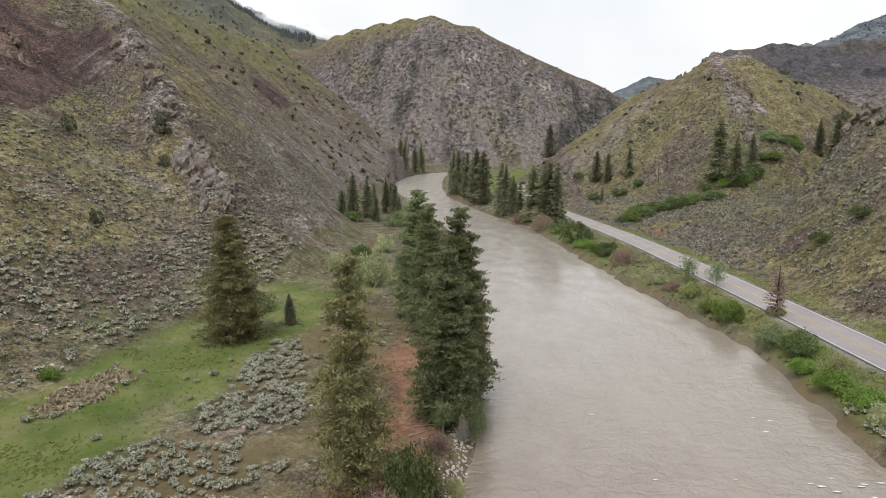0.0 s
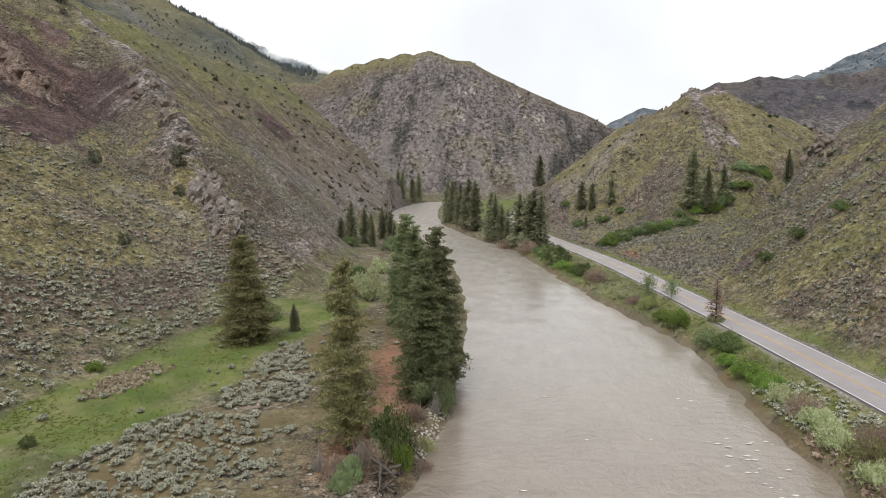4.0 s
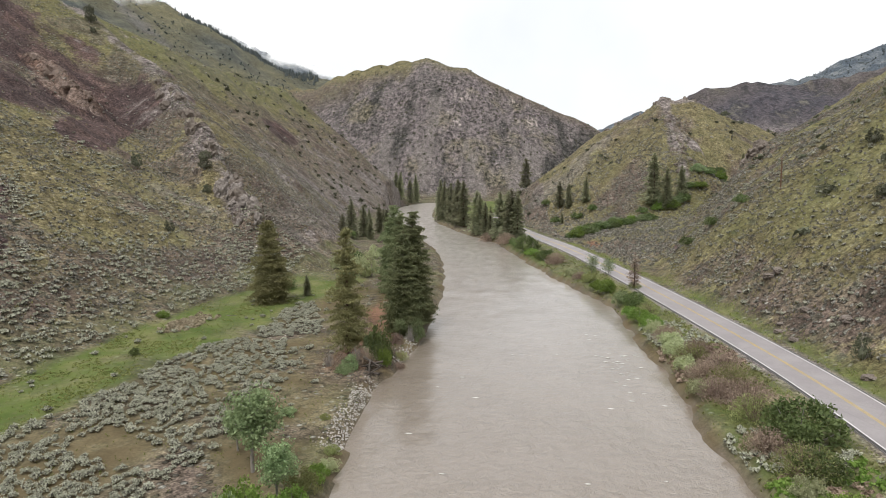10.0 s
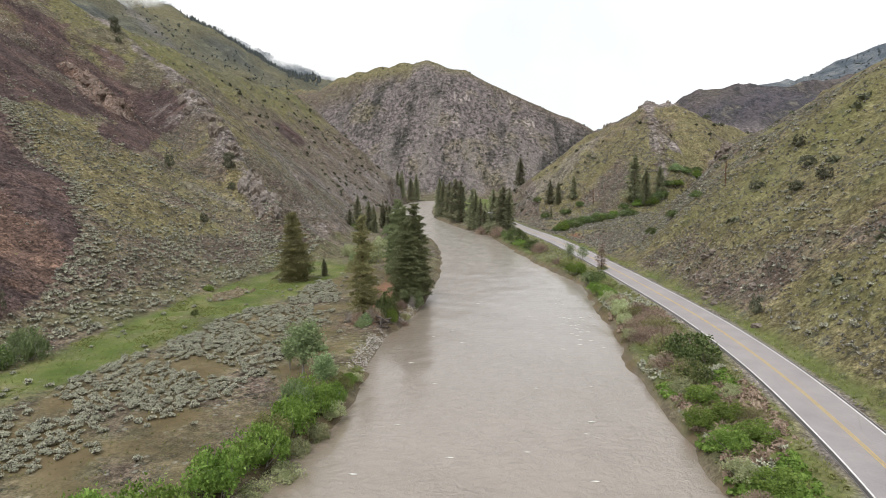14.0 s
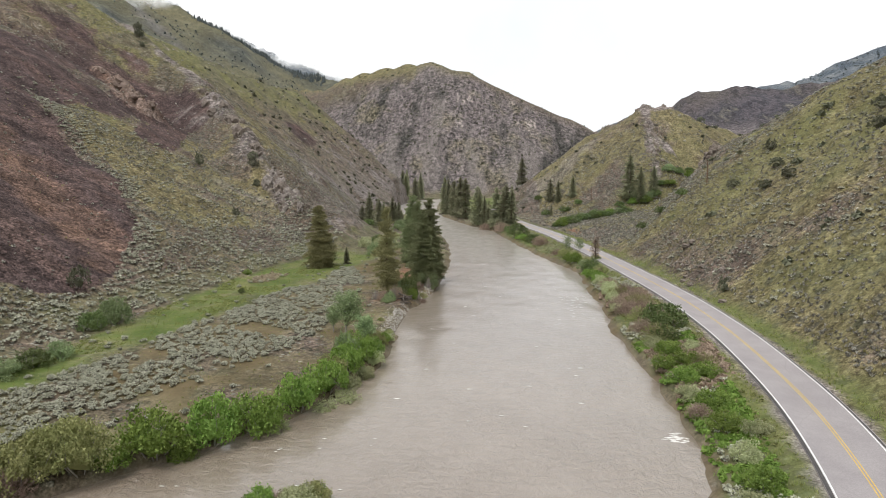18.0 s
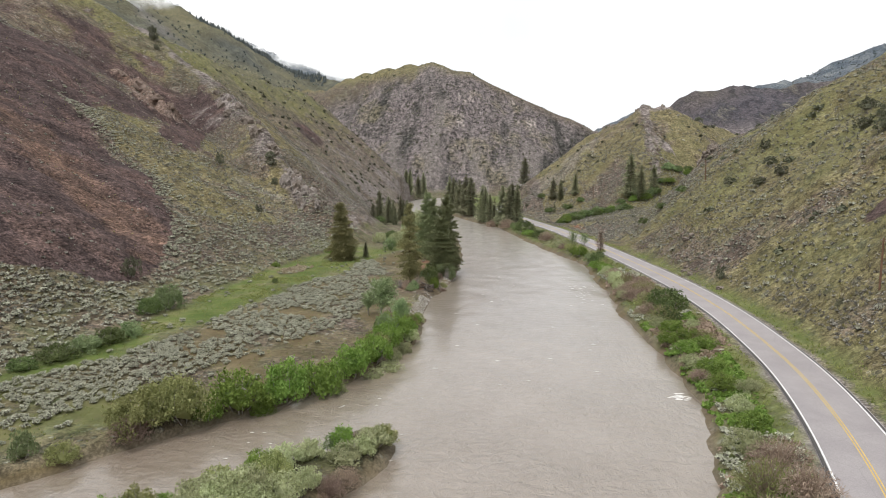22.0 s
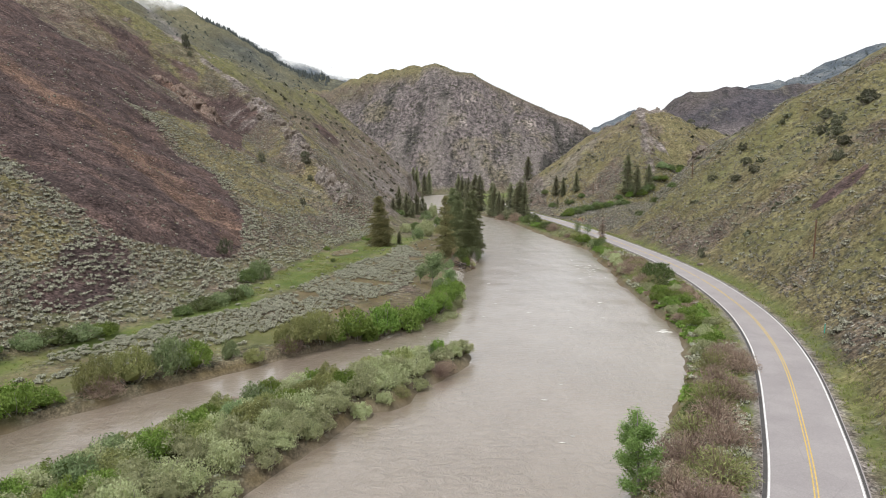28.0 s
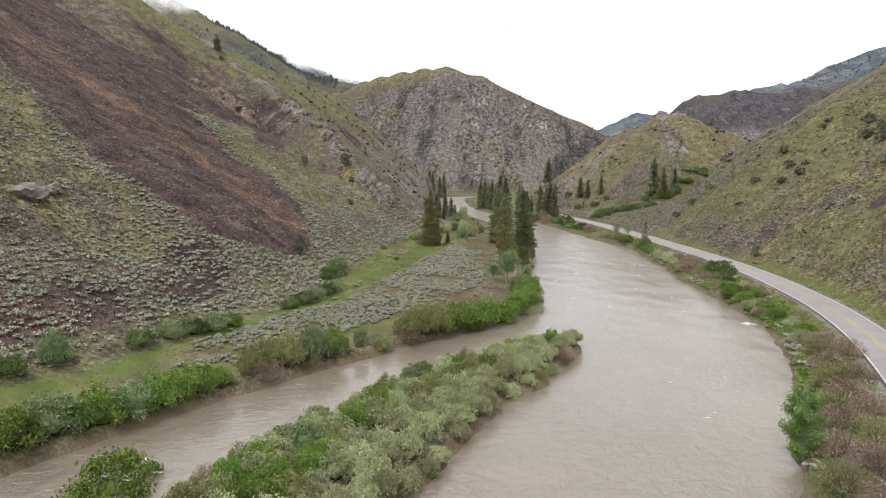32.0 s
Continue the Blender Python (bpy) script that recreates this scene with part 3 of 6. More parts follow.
def cover_layers(px, py, pz, above):
    """Scree, meadow, bare earth; needle litter, rock, gravel: each 0 to 1."""
    left, right, toe = bank_x(LEFT_BANK, py), bank_x(RIGHT_BANK, py), bank_x(TOE, py)
    n1, n2 = fractal(px, py, 18, 4, 3), fractal(px, py, 6, 3, 8)
    # dark scree fan on the western slope, a smaller one higher up, and stripes
    fan_l, fan_r = fan_edges(px)
    streak, _ = along([(-260, 100), (-214, 81), (-176, 67), (-139, 60), (-116, 43), (-101, 40), (-86, 28)], px, py)
    ochre = 0.8 * step01(streak + 9 * n2, 17, 1)
    fan_l, fan_r = fan_l + 7 * n2, fan_r + 7 * n2
    fan = step01(py - fan_l, -2, 4) * step01(fan_r - py, -2, 4) * step01(-px, 75, 82) * step01(px, -290, -240)
    low = np.maximum.reduce([step01(np.hypot((px - a) / 6, (py - b) / 10), 1.3, 0.6) for a, b in ((-84.7, -43), (-91, -66), (-92, -25), (-88, -32), (-95, -80))]) * 0.9
    to_small, _ = along([(-134, 134), (-143, 158), (-153, 183)], px, py)
    small = step01(to_small, 9, 5)
    talus = np.maximum(step01(np.hypot((px + 68) / 12, (py - 168) / 24), 1.2, 0.6), step01(np.hypot((px + 96) / 14, (py - 128) / 8), 1.2, 0.5))
    upper = step01(px, -440, -380) * step01(-px + 26 * n1, 138, 168) * step01(py, 20, 60) * step01(-py + 40 * n1, -290, -220) * (0.72 + 0.7 * fractal(px, py, 40, 4, 23))
    far_scree = step01(py, 660, 690) * step01(-py, -860, -760) * step01(px, -150, -110) * step01(-px, -150, -90) * 0.5
    foot = step01(py, 150, 220) * step01(-py, -560, -500) * (px < 0) * step01(above, 0, 3) * step01(-above, -46, -16) * 0.66
    hot = step01(np.hypot((px + 149) / 15, (py - 362) / 28), 1.2, 0.5) * 0.7
    scars = np.maximum.reduce([step01(np.hypot((px - 76) / 7, (py - 4) / 5), 1.2, 0.6), step01(np.hypot((px - 58) / 4, (py - 134) / 6), 1.2, 0.6), step01(np.hypot((px - 41) / 3.5, (py - 176) / 8), 1.2, 0.6), step01(np.hypot((px - 50) / 4, (py + 66) / 6), 1.2, 0.6)])
    scree = np.clip(np.maximum.reduce([fan, low, small, upper, far_scree * 0.6, hot, scars * 0.8]) + 0.25 * n1 * (above > 0), 0, 1)
    scree = np.where(above < 0.3, 0, scree)
    # meadow strip along the toe of the western slope
    strip = step01(px - meadow_edges(py)[0], -1.5, 1.5) * step01(meadow_edges(py)[1] - px, -2.5, 1.5) * step01(-py, -128, -100)
    strip = np.maximum(strip, step01(px - toe, 0, 4) * step01(left - px, 3, 8) * step01(-py, 36, 46) * 0.7)
    verge = step01(np.abs(px - right - 5), 8, 3) * step01(px, -10, 0) * 0.75
    vr, _ = along(ROAD_MID[::3], px, py)
    verge = np.maximum(verge, step01(vr, 9.0, 6) * step01(vr, 4.2, 5.2) * 0.7)
    meadow_far = step01(py, 300, 350) * step01(-py, -655, -630) * step01(px - right, 4, 10) * step01(-above, -2, 0)
    top_green = np.maximum(step01(pz, 55, 105) * step01(py, 200, 300) * step01(-py, -560, -480) * (px < -120) * 0.4, step01(pz, 165, 205) * step01(py, 700, 760) * (px < 330) * 0.12)
    top_green = np.maximum(top_green, (px > 40) * step01(above, 1, 5) * step01(-py, -330, -260) * np.clip(0.08 + 0.6 * n1, 0, 0.4))
    flat = (above < 1.2) * np.where(px > bank_x(RIGHT_BANK, py) + 14, 0.05, 0.30)
    meadow = np.clip(np.maximum.reduce([strip * (1 + n2), verge + 0.5 * n2, meadow_far, top_green, flat + 0.5 * n2]), 0, 1) * step01(np.hypot(px + 17, py - 34), 6, 14)
    # bare earth among the sage of the flats
    bare = np.clip(step01(left - px, 1, 6) * step01(px - meadow_edges(py)[1], 0, 4) * step01(-py, -140, -100) * (0.45 + 1.3 * n2) * (0.45 + 0.65 * step01(py, -45, -25)), 0, 1) * (above < 1)
    trail, _ = along([(-19, 52), (-20.5, 68), (-26, 92), (-28.5, 108), (-35, 128), (-43, 150), (-47, 175)], px, py)
    track, _ = along([(-92, -118), (-80, -92), (-70, -70), (-58, -46), (-48, -26)], px, py)
    bare = np.maximum(bare, np.maximum(step01(trail, 1.8, 0.6), 0.6 * step01(np.abs(track - 0.8), 0.6, 0.2)))
    bare = np.maximum(bare, step01(-pz, -1.3, -0.9) * (py < 330))
    to_path, _ = along([(-20, 33), (-19, 45), (-18.5, 58), (-21.5, 68), (-20.5, 80)], px, py)
    litter = np.clip(step01(to_path, 5.0, 1.5) * 1.1 + 0.9 * n2, 0, 1) * step01(to_path, 6.0, 4.0)
    litter = np.maximum(litter, step01(np.hypot((px - 40) / 3.5, (py - 182) / 8) + 1.2 * n2, 1.1, 0.6))
    d_spur, _ = along([r[:2] for r in RIDGES["spur"][0]], px, py)
    d_rib, _ = along([r[:2] for r in RIDGES["knoll_rib"][0]], px, py)
    d_knoll, _ = along([r[:2] for r in RIDGES["knoll"][0][2:9]], px, py)
    rust = step01(along(CRAGS[0][0], px, py)[0], 16, 6)
    crag = np.maximum.reduce([step01(along(line, px, py)[0], reach * 1.1, reach * 0.4) for line, reach, _, _ in CRAGS])
    rock = np.maximum.reduce([step01(d_spur, 11, 2) * 0.58 * step01(py, 120, 130), step01(d_rib, 5, 1) * 0.5, step01(d_knoll, 8, 2) * 0.7, crag * 0.62,
                              step01(py, 150, 240) * (px < -60) * step01(-py, -640, -560) * (0.43 - 0.25 * step01(pz, 45, 75))])
    rock = np.clip(rock + 0.5 * n1, 0, 1) * step01(above, 0, 2)
    gravel = step01(vr, 4.8, 4.1)
    for line, reach, amount in (([(-660, 1000), (-593, 949), (-545, 928)], 20, 0.9), ([(-37, 735), (-30, 715), (-22, 690)], 12, 0.8), ([(50, 765), (37, 735), (30, 700)], 20, 0.8), ([(15, 725), (20, 695)], 11, 0.7),
                                ([(-97, 735), (-90, 700)], 17, 0.8), ([(-85, 800), (-88, 728)], 8, 0.8), ([(-150, 760), (-135, 700)], 14, 0.7), ([(28, 320), (40, 313), (60, 330)], 14, 0.5)):
        chute, _ = along(line, px, py)
        gravel = np.maximum(gravel, amount * step01(chute + reach * n2, reach, reach * 0.4))
    rubble = np.maximum(talus, foot * 1.2) * np.clip(0.75 + 1.6 * fractal(px * 0.5, py * 1.4, 14, 4, 19), 0, 1) * step01(above, 0, 2)
    gravel = np.maximum(gravel, 0.8 * rubble)
    gravel = np.maximum(gravel, step01(-pz, -0.5, -0.1) * 0.3)
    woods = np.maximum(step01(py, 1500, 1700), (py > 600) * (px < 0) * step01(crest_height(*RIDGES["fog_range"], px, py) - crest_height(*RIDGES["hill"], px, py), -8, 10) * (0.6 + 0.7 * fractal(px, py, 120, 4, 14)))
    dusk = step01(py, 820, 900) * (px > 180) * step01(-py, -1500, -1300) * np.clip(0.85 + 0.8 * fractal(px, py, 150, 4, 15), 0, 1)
    west = np.maximum(step01(py - fan_r, 2, 10) * step01(-py, -140, -126), step01(fan_l - py, 3, 10) * step01(py, -52, -40) * step01(-px, 84, 92))
    crest = (px < -115) * step01(py, 190, 240) * step01(-py, -540, -480) * (0.75 + 0.25 * step01(pz, 70, 95))
    shoulder = step01(py, 112, 135) * step01(-py, -320, -250) * step01(-px, 76, 92) * step01(px, -168, -148) * (0.42 + 1.9 * fractal(px, py, 24, 4, 37))
    east = (px > 30) * step01(-py, -480, -430) * (0.70 - 0.14 * step01(py, 150, 190) + 0.22 * step01(py, 240, 270) + 1.2 * n1)
    zone = np.where(px < 0, np.maximum.reduce([west * step01(toe - px, 10, 30) * (0.8 + 1.1 * n1), crest * (0.36 + 0.28 * step01(pz, 72, 100) + 1.6 * n1), shoulder]), east)
    zone = np.clip(np.maximum(zone, 0.75 * step01(pz, 150, 200) * (py > 650) * (px < 330)), 0, 1)
    to_crest, _ = along([r[:2] for r in RIDGES["hill"][0]], px, py)
    face = step01(py, 640, 690) * step01(-py, -920, -860) * (px > -520) * step01(above, 2, 10) * np.where(px < -130, step01(to_crest, 16, 40), step01(to_crest, 3, 18)) * (1 - np.clip(woods, 0, 1))
    # last channel of the zone layer carries the haze tint of the far ranges
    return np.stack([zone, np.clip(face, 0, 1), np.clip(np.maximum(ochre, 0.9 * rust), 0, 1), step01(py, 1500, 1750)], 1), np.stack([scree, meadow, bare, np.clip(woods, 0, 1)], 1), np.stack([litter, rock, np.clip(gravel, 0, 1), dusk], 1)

def spaced(low, fine_low, fine_high, high, step, growth):
    """Grid lines, close together in the middle and further apart outwards."""
    mid = list(np.arange(fine_low, fine_high, step))
    up, s = [], step
    while (up[-1] if up else mid[-1]) < high:
        s *= growth
        up.append((up[-1] if up else mid[-1]) + s)
    down, s = [], step
    while (down[-1] if down else mid[0]) > low:
        s *= growth
        down.append((down[-1] if down else mid[0]) - s)
    return np.array(down[::-1] + mid + up)


def mesh_from(name, verts, faces, mats, smooth=False, slots=None):
    """A mesh out of vertex and face arrays; the faces all have the same number of corners."""
    verts, faces = np.asarray(verts, np.float32), np.asarray(faces, np.int32)
    n, k = faces.shape
    me = bpy.data.meshes.new(name)
    me.vertices.add(len(verts))
    me.vertices.foreach_set("co", verts.ravel())
    me.loops.add(n * k)
    me.loops.foreach_set("vertex_index", faces.ravel())
    me.polygons.add(n)
    me.polygons.foreach_set("loop_start", np.arange(0, n * k, k, dtype=np.int32))
    me.polygons.foreach_set("loop_total", np.full(n, k, np.int32))
    me.polygons.foreach_set("use_smooth", np.full(n, smooth))
    for mat in mats:
        me.materials.append(mat)
    if slots is not None:
        me.polygons.foreach_set("material_index", np.asarray(slots, np.int32))
    me.update(calc_edges=True)
    return me


def grid_faces(nx, ny):
    i, j = np.meshgrid(np.arange(nx - 1), np.arange(ny - 1))
    a = (j * nx + i).ravel()
    return np.stack([a, a + 1, a + nx + 1, a + nx], 1)


gx = spaced(-1900, -190, 130, 2400, 1.6, 1.026)
gy = spaced(-420, -150, 230, 3400, 1.8, 1.024)
GX, GY = np.meshgrid(gx, gy)
sheet_x, sheet_y = GX.ravel(), GY.ravel()
sheet_z, sheet_above = land(sheet_x, sheet_y)
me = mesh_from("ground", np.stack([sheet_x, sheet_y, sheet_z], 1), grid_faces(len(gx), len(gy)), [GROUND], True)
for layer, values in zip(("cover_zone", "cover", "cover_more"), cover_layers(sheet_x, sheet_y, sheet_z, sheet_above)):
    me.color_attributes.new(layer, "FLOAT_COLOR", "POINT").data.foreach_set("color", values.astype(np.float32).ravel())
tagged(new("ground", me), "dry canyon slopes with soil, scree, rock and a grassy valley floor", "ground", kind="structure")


def on_sheet(px, py):
    """Height of the built ground sheet."""
    z = sheet_z.reshape(len(gy), len(gx))
    i, j = np.clip(np.searchsorted(gx, px) - 1, 0, len(gx) - 2), np.clip(np.searchsorted(gy, py) - 1, 0, len(gy) - 2)
    u, v = (px - gx[i]) / (gx[i + 1] - gx[i]), (py - gy[j]) / (gy[j + 1] - gy[j])
    return (z[j, i] * (1 - u) + z[j, i + 1] * u) * (1 - v) + (z[j + 1, i] * (1 - u) + z[j + 1, i + 1] * u) * v


def height(x, y):
    return float(on_sheet(np.array([x]), np.array([y]))[0])


# ---------------------------------------------------------------- river
wy = spaced(-420, -130, 140, 900, 1.1, 1.05)
wu = np.linspace(-0.08, 1.08, 90)
WU, WY = np.meshgrid(wu, wy)
WL, WR = bank_x(LEFT_BANK, WY) - 3, bank_x(RIGHT_BANK, WY) + 3
WX = WL + (WR - WL) * WU
wz = 0.10 * fractal(WX, WY * 0.6, 3.2, 3, 61) + 0.10 * fractal(WX, WY, 9.0, 2, 66)
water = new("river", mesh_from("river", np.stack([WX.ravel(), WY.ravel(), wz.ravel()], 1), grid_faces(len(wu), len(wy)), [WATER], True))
tagged(water, "muddy grey-brown river with ripples and small rapids", "river", kind="structure")


# ---------------------------------------------------------------- road
def ribbon(name, offset, width, lift, mat, first=-400.0, last=430.0):
    keep = (ROAD_MID[:, 1] > first) & (ROAD_MID[:, 1] < last)
    mid, out = ROAD_MID[keep] + side[keep] * offset, side[keep]
    n = len(mid)
    z = np.full(n, ROAD_Z + lift)
    low = z - (0.25 if name == "road" else 0.003)
    a, b = mid - out * width / 2, mid + out * width / 2
    rows = [np.column_stack([a, low]), np.column_stack([a, z]), np.column_stack([b, z]), np.column_stack([b, low])]
    verts = np.stack(rows, 1).reshape(-1, 3)
    return mesh_from(name, verts, np.array([[4 * i + c, 4 * i + c + 1, 4 * i + c + 5, 4 * i + c + 4] for i in range(n - 1) for c in range(3)]), [mat], False)


TAR = plain_material("dark_tar", (0.045, 0.042, 0.042), (0.085, 0.080, 0.080), 0.6)
road = tagged(new("road", ribbon("road", 0, 7.9, 0.0, ASPHALT)), "two-lane grey asphalt road with white edge lines", "road", kind="structure")
for name, offset, width, mat, label in (("tar_edge", -3.76, 0.34, TAR, "dark tar edge"), ("tar_edge", 3.72, 0.22, TAR, "dark tar edge"), ("edge_line", -3.45, 0.17, WHITE_PAINT, "white edge line"), ("edge_line", 3.45, 0.17, WHITE_PAINT, "white edge line"),
                                        ("centre_line", -0.14, 0.12, YELLOW_PAINT, "yellow centre line"), ("centre_line", 0.14, 0.12, YELLOW_PAINT, "yellow centre line")):
    ob = new(name, ribbon(name, offset, width, 0.015, mat))
    ob.parent = road
    tagged(ob, label)

# ---------------------------------------------------------------- builders of plants
rng = np.random.default_rng(7)


def part(name, mesh, parent, label=""):
    ob = new(name, mesh)
    ob.parent = parent
    return tagged(ob, label) if label else ob


def tube(points, radii, sides=7):
    """Vertices and quads of a tapered tube along points."""
    pts = np.asarray(points, float)
    t = np.gradient(pts, axis=0)
    t /= np.linalg.norm(t, axis=1)[:, None] + 1e-9
    up = np.where(np.abs(t[:, 2:3]) > 0.9, np.array([[1.0, 0, 0]]), np.array([[0, 0, 1.0]]))
    u = np.cross(t, up)
    u /= np.linalg.norm(u, axis=1)[:, None] + 1e-9
    v = np.cross(t, u)
    a = np.linspace(0, 2 * np.pi, sides, endpoint=False)
    ring = u[:, None] * np.cos(a)[None, :, None] + v[:, None] * np.sin(a)[None, :, None]
    verts = (pts[:, None] + ring * np.asarray(radii, float)[:, None, None]).reshape(-1, 3)
    faces = [[i * sides + j, i * sides + (j + 1) % sides, (i + 1) * sides + (j + 1) % sides, (i + 1) * sides + j] for i in range(len(pts) - 1) for j in range(sides)]
    return verts, np.array(faces)


def joined(pieces):
    verts, faces, n = [], [], 0
    for v, f in pieces:
        verts.append(v)
        faces.append(np.asarray(f) + n)
        n += len(v)
    return np.concatenate(verts), np.concatenate(faces)


def cards(centres, outward, length, width, r, fold=0.35):
    """Folded leaf sprays: two triangles each (as one bent quad) that point roughly outward."""
    n = len(centres)
    d = outward + r.normal(0, 0.35, (n, 3))
    d /= np.linalg.norm(d, axis=1)[:, None] + 1e-9
    s = np.cross(d, r.normal(0, 1, (n, 3)))
    s /= np.linalg.norm(s, axis=1)[:, None] + 1e-9
    nrm = np.cross(d, s)
    L, W = np.asarray(length).reshape(-1, 1), np.asarray(width).reshape(-1, 1)
    q = np.stack([centres - d * L * 0.5, centres + s * W * 0.5 + nrm * W * fold, centres + d * L * 0.5, centres - s * W * 0.5 + nrm * W * fold], 1)
    return q.reshape(-1, 3), np.arange(4 * n).reshape(-1, 4)


def sprays_flat(centres, outward, length, width, r, tilt=0.3):
    """Boughs as folded sprays that lie nearly level, hanging a little at the sides."""
    n = len(centres)
    d = outward / (np.linalg.norm(outward, axis=1)[:, None] + 1e-9)
    s = np.cross(d, np.array([[0, 0, 1.0]])) + r.normal(0, tilt, (n, 3))
    s /= np.linalg.norm(s, axis=1)[:, None] + 1e-9
    nrm = np.cross(s, d)
    L, W = np.asarray(length).reshape(-1, 1), np.asarray(width).reshape(-1, 1)
    q = np.stack([centres - d * L * 0.5, centres + s * W * 0.5 - nrm * W * 0.28, centres + d * L * 0.5, centres - s * W * 0.5 - nrm * W * 0.28], 1)
    return q.reshape(-1, 3), np.arange(4 * n).reshape(-1, 4)


def leaves_flat(centres, outward, length, width, r):
    """Single pointed leaves or leaf tufts, a triangle each, that point roughly outward."""
    n = len(centres)
    d = outward * 0.5 + r.normal(0, 0.8, (n, 3))
    d /= np.linalg.norm(d, axis=1)[:, None] + 1e-9
    s = np.cross(d, r.normal(0, 1, (n, 3)))
    s /= np.linalg.norm(s, axis=1)[:, None] + 1e-9
    L, W = np.asarray(length).reshape(-1, 1), np.asarray(width).reshape(-1, 1)
    q = np.stack([centres - d * L * 0.5 + s * W * 0.6, centres - d * L * 0.5 - s * W * 0.6, centres + d * L * 0.6], 1)
    return q.reshape(-1, 3), np.arange(3 * n).reshape(-1, 3)


def conifer_meshes(name, h, base_r, mat, seed, whorls=46, per=7, sprays=7, bare=0.12, gaps=0.12, droop=0.25, power=0.85, size=1.0, ragged=0.3):
    r = np.random.default_rng(seed)
    sway = r.normal(0, 0.05, 2)
    ts = np.linspace(0, 1, 9)
    pts = np.stack([sway[0] * np.sin(ts * 3) * 2, sway[1] * np.sin(ts * 2.4) * 2, ts * h * 0.985 - 0.3], 1)
    trunk = tube(pts, 0.016 * h * (1 - ts) ** 0.8 + 0.03, 8)
    limbs, cen, out, ln = [], [], [], []
    side_bias = r.uniform(1 - ragged, 1 + ragged * 0.5, 12)
    for k in range(whorls):
        f = bare + (1 - bare) * (k + r.uniform(-0.3, 0.3)) / whorls
        f = min(max(f, bare), 0.995)
        profile = (1 - f) ** power * min(1.0, (f - bare) * 4 + 0.55)
        burst = r.uniform(1 - ragged, 1 + 0.6 * ragged)
        for j in range(per):
            if r.random() < gaps:
                continue
            az = 2 * np.pi * (j + r.uniform(-0.45, 0.45)) / per + k * 1.1
            bias = side_bias[int(az / (2 * np.pi) * 4 + f * 6) % 12]
            L = (base_r * profile * burst * bias + 0.2) * r.uniform(0.65, 1.2)
            d = np.array([np.cos(az), np.sin(az), 0.0])
            z0 = f * h
            rise = 0.5 * f - droop * (1 - f) + r.uniform(-0.08, 0.08)
            n = max(2, int(sprays * (0.12 + profile)))
            u = np.linspace(0.25, 1.0, n) + r.uniform(-0.06, 0.06, n)
            lateral = np.array([-d[1], d[0], 0.0])
            fan = r.uniform(-1, 1, n) * (0.12 + 0.22 * (1 - np.abs(u - 0.6)))
            p = d[None] * (u * L)[:, None] + lateral[None] * (fan * L)[:, None] + np.array([0, 0, z0])[None]
            p[:, 2] += rise * u * L - 0.10 * L * u * u + r.normal(0, 0.07, n)
            o = d[None] + lateral[None] * (fan * 2.2)[:, None] + np.array([0, 0, rise - 0.15])[None] + r.normal(0, 0.15, (n, 3))
            cen.append(p)
            out.append(o)
            ln.append(r.uniform(0.6, 1.1, n) * (0.5 + 0.5 * min(1, L / 2)) * size)
            if j % 2 == 0 and L > 0.8:
                limbs.append(tube([[0, 0, z0 - 0.1], d * L * 0.5 + [0, 0, z0 + rise * L * 0.5], d * L * 0.9 + [0, 0, z0 + rise * L * 0.9 - 0.05 * L]], [0.05, 0.03, 0.01], 3))
    cen, out, ln = np.concatenate(cen), np.concatenate(out), np.concatenate(ln)
    v, f = sprays_flat(cen, out, ln, ln * r.uniform(0.6, 0.95, len(ln)), r, 0.6)
    tv, tf = joined([trunk] + limbs)
    return mesh_from(name + "_trunk", tv, tf, [BARK], True), mesh_from(name + "_crown", v, f, [mat], False)


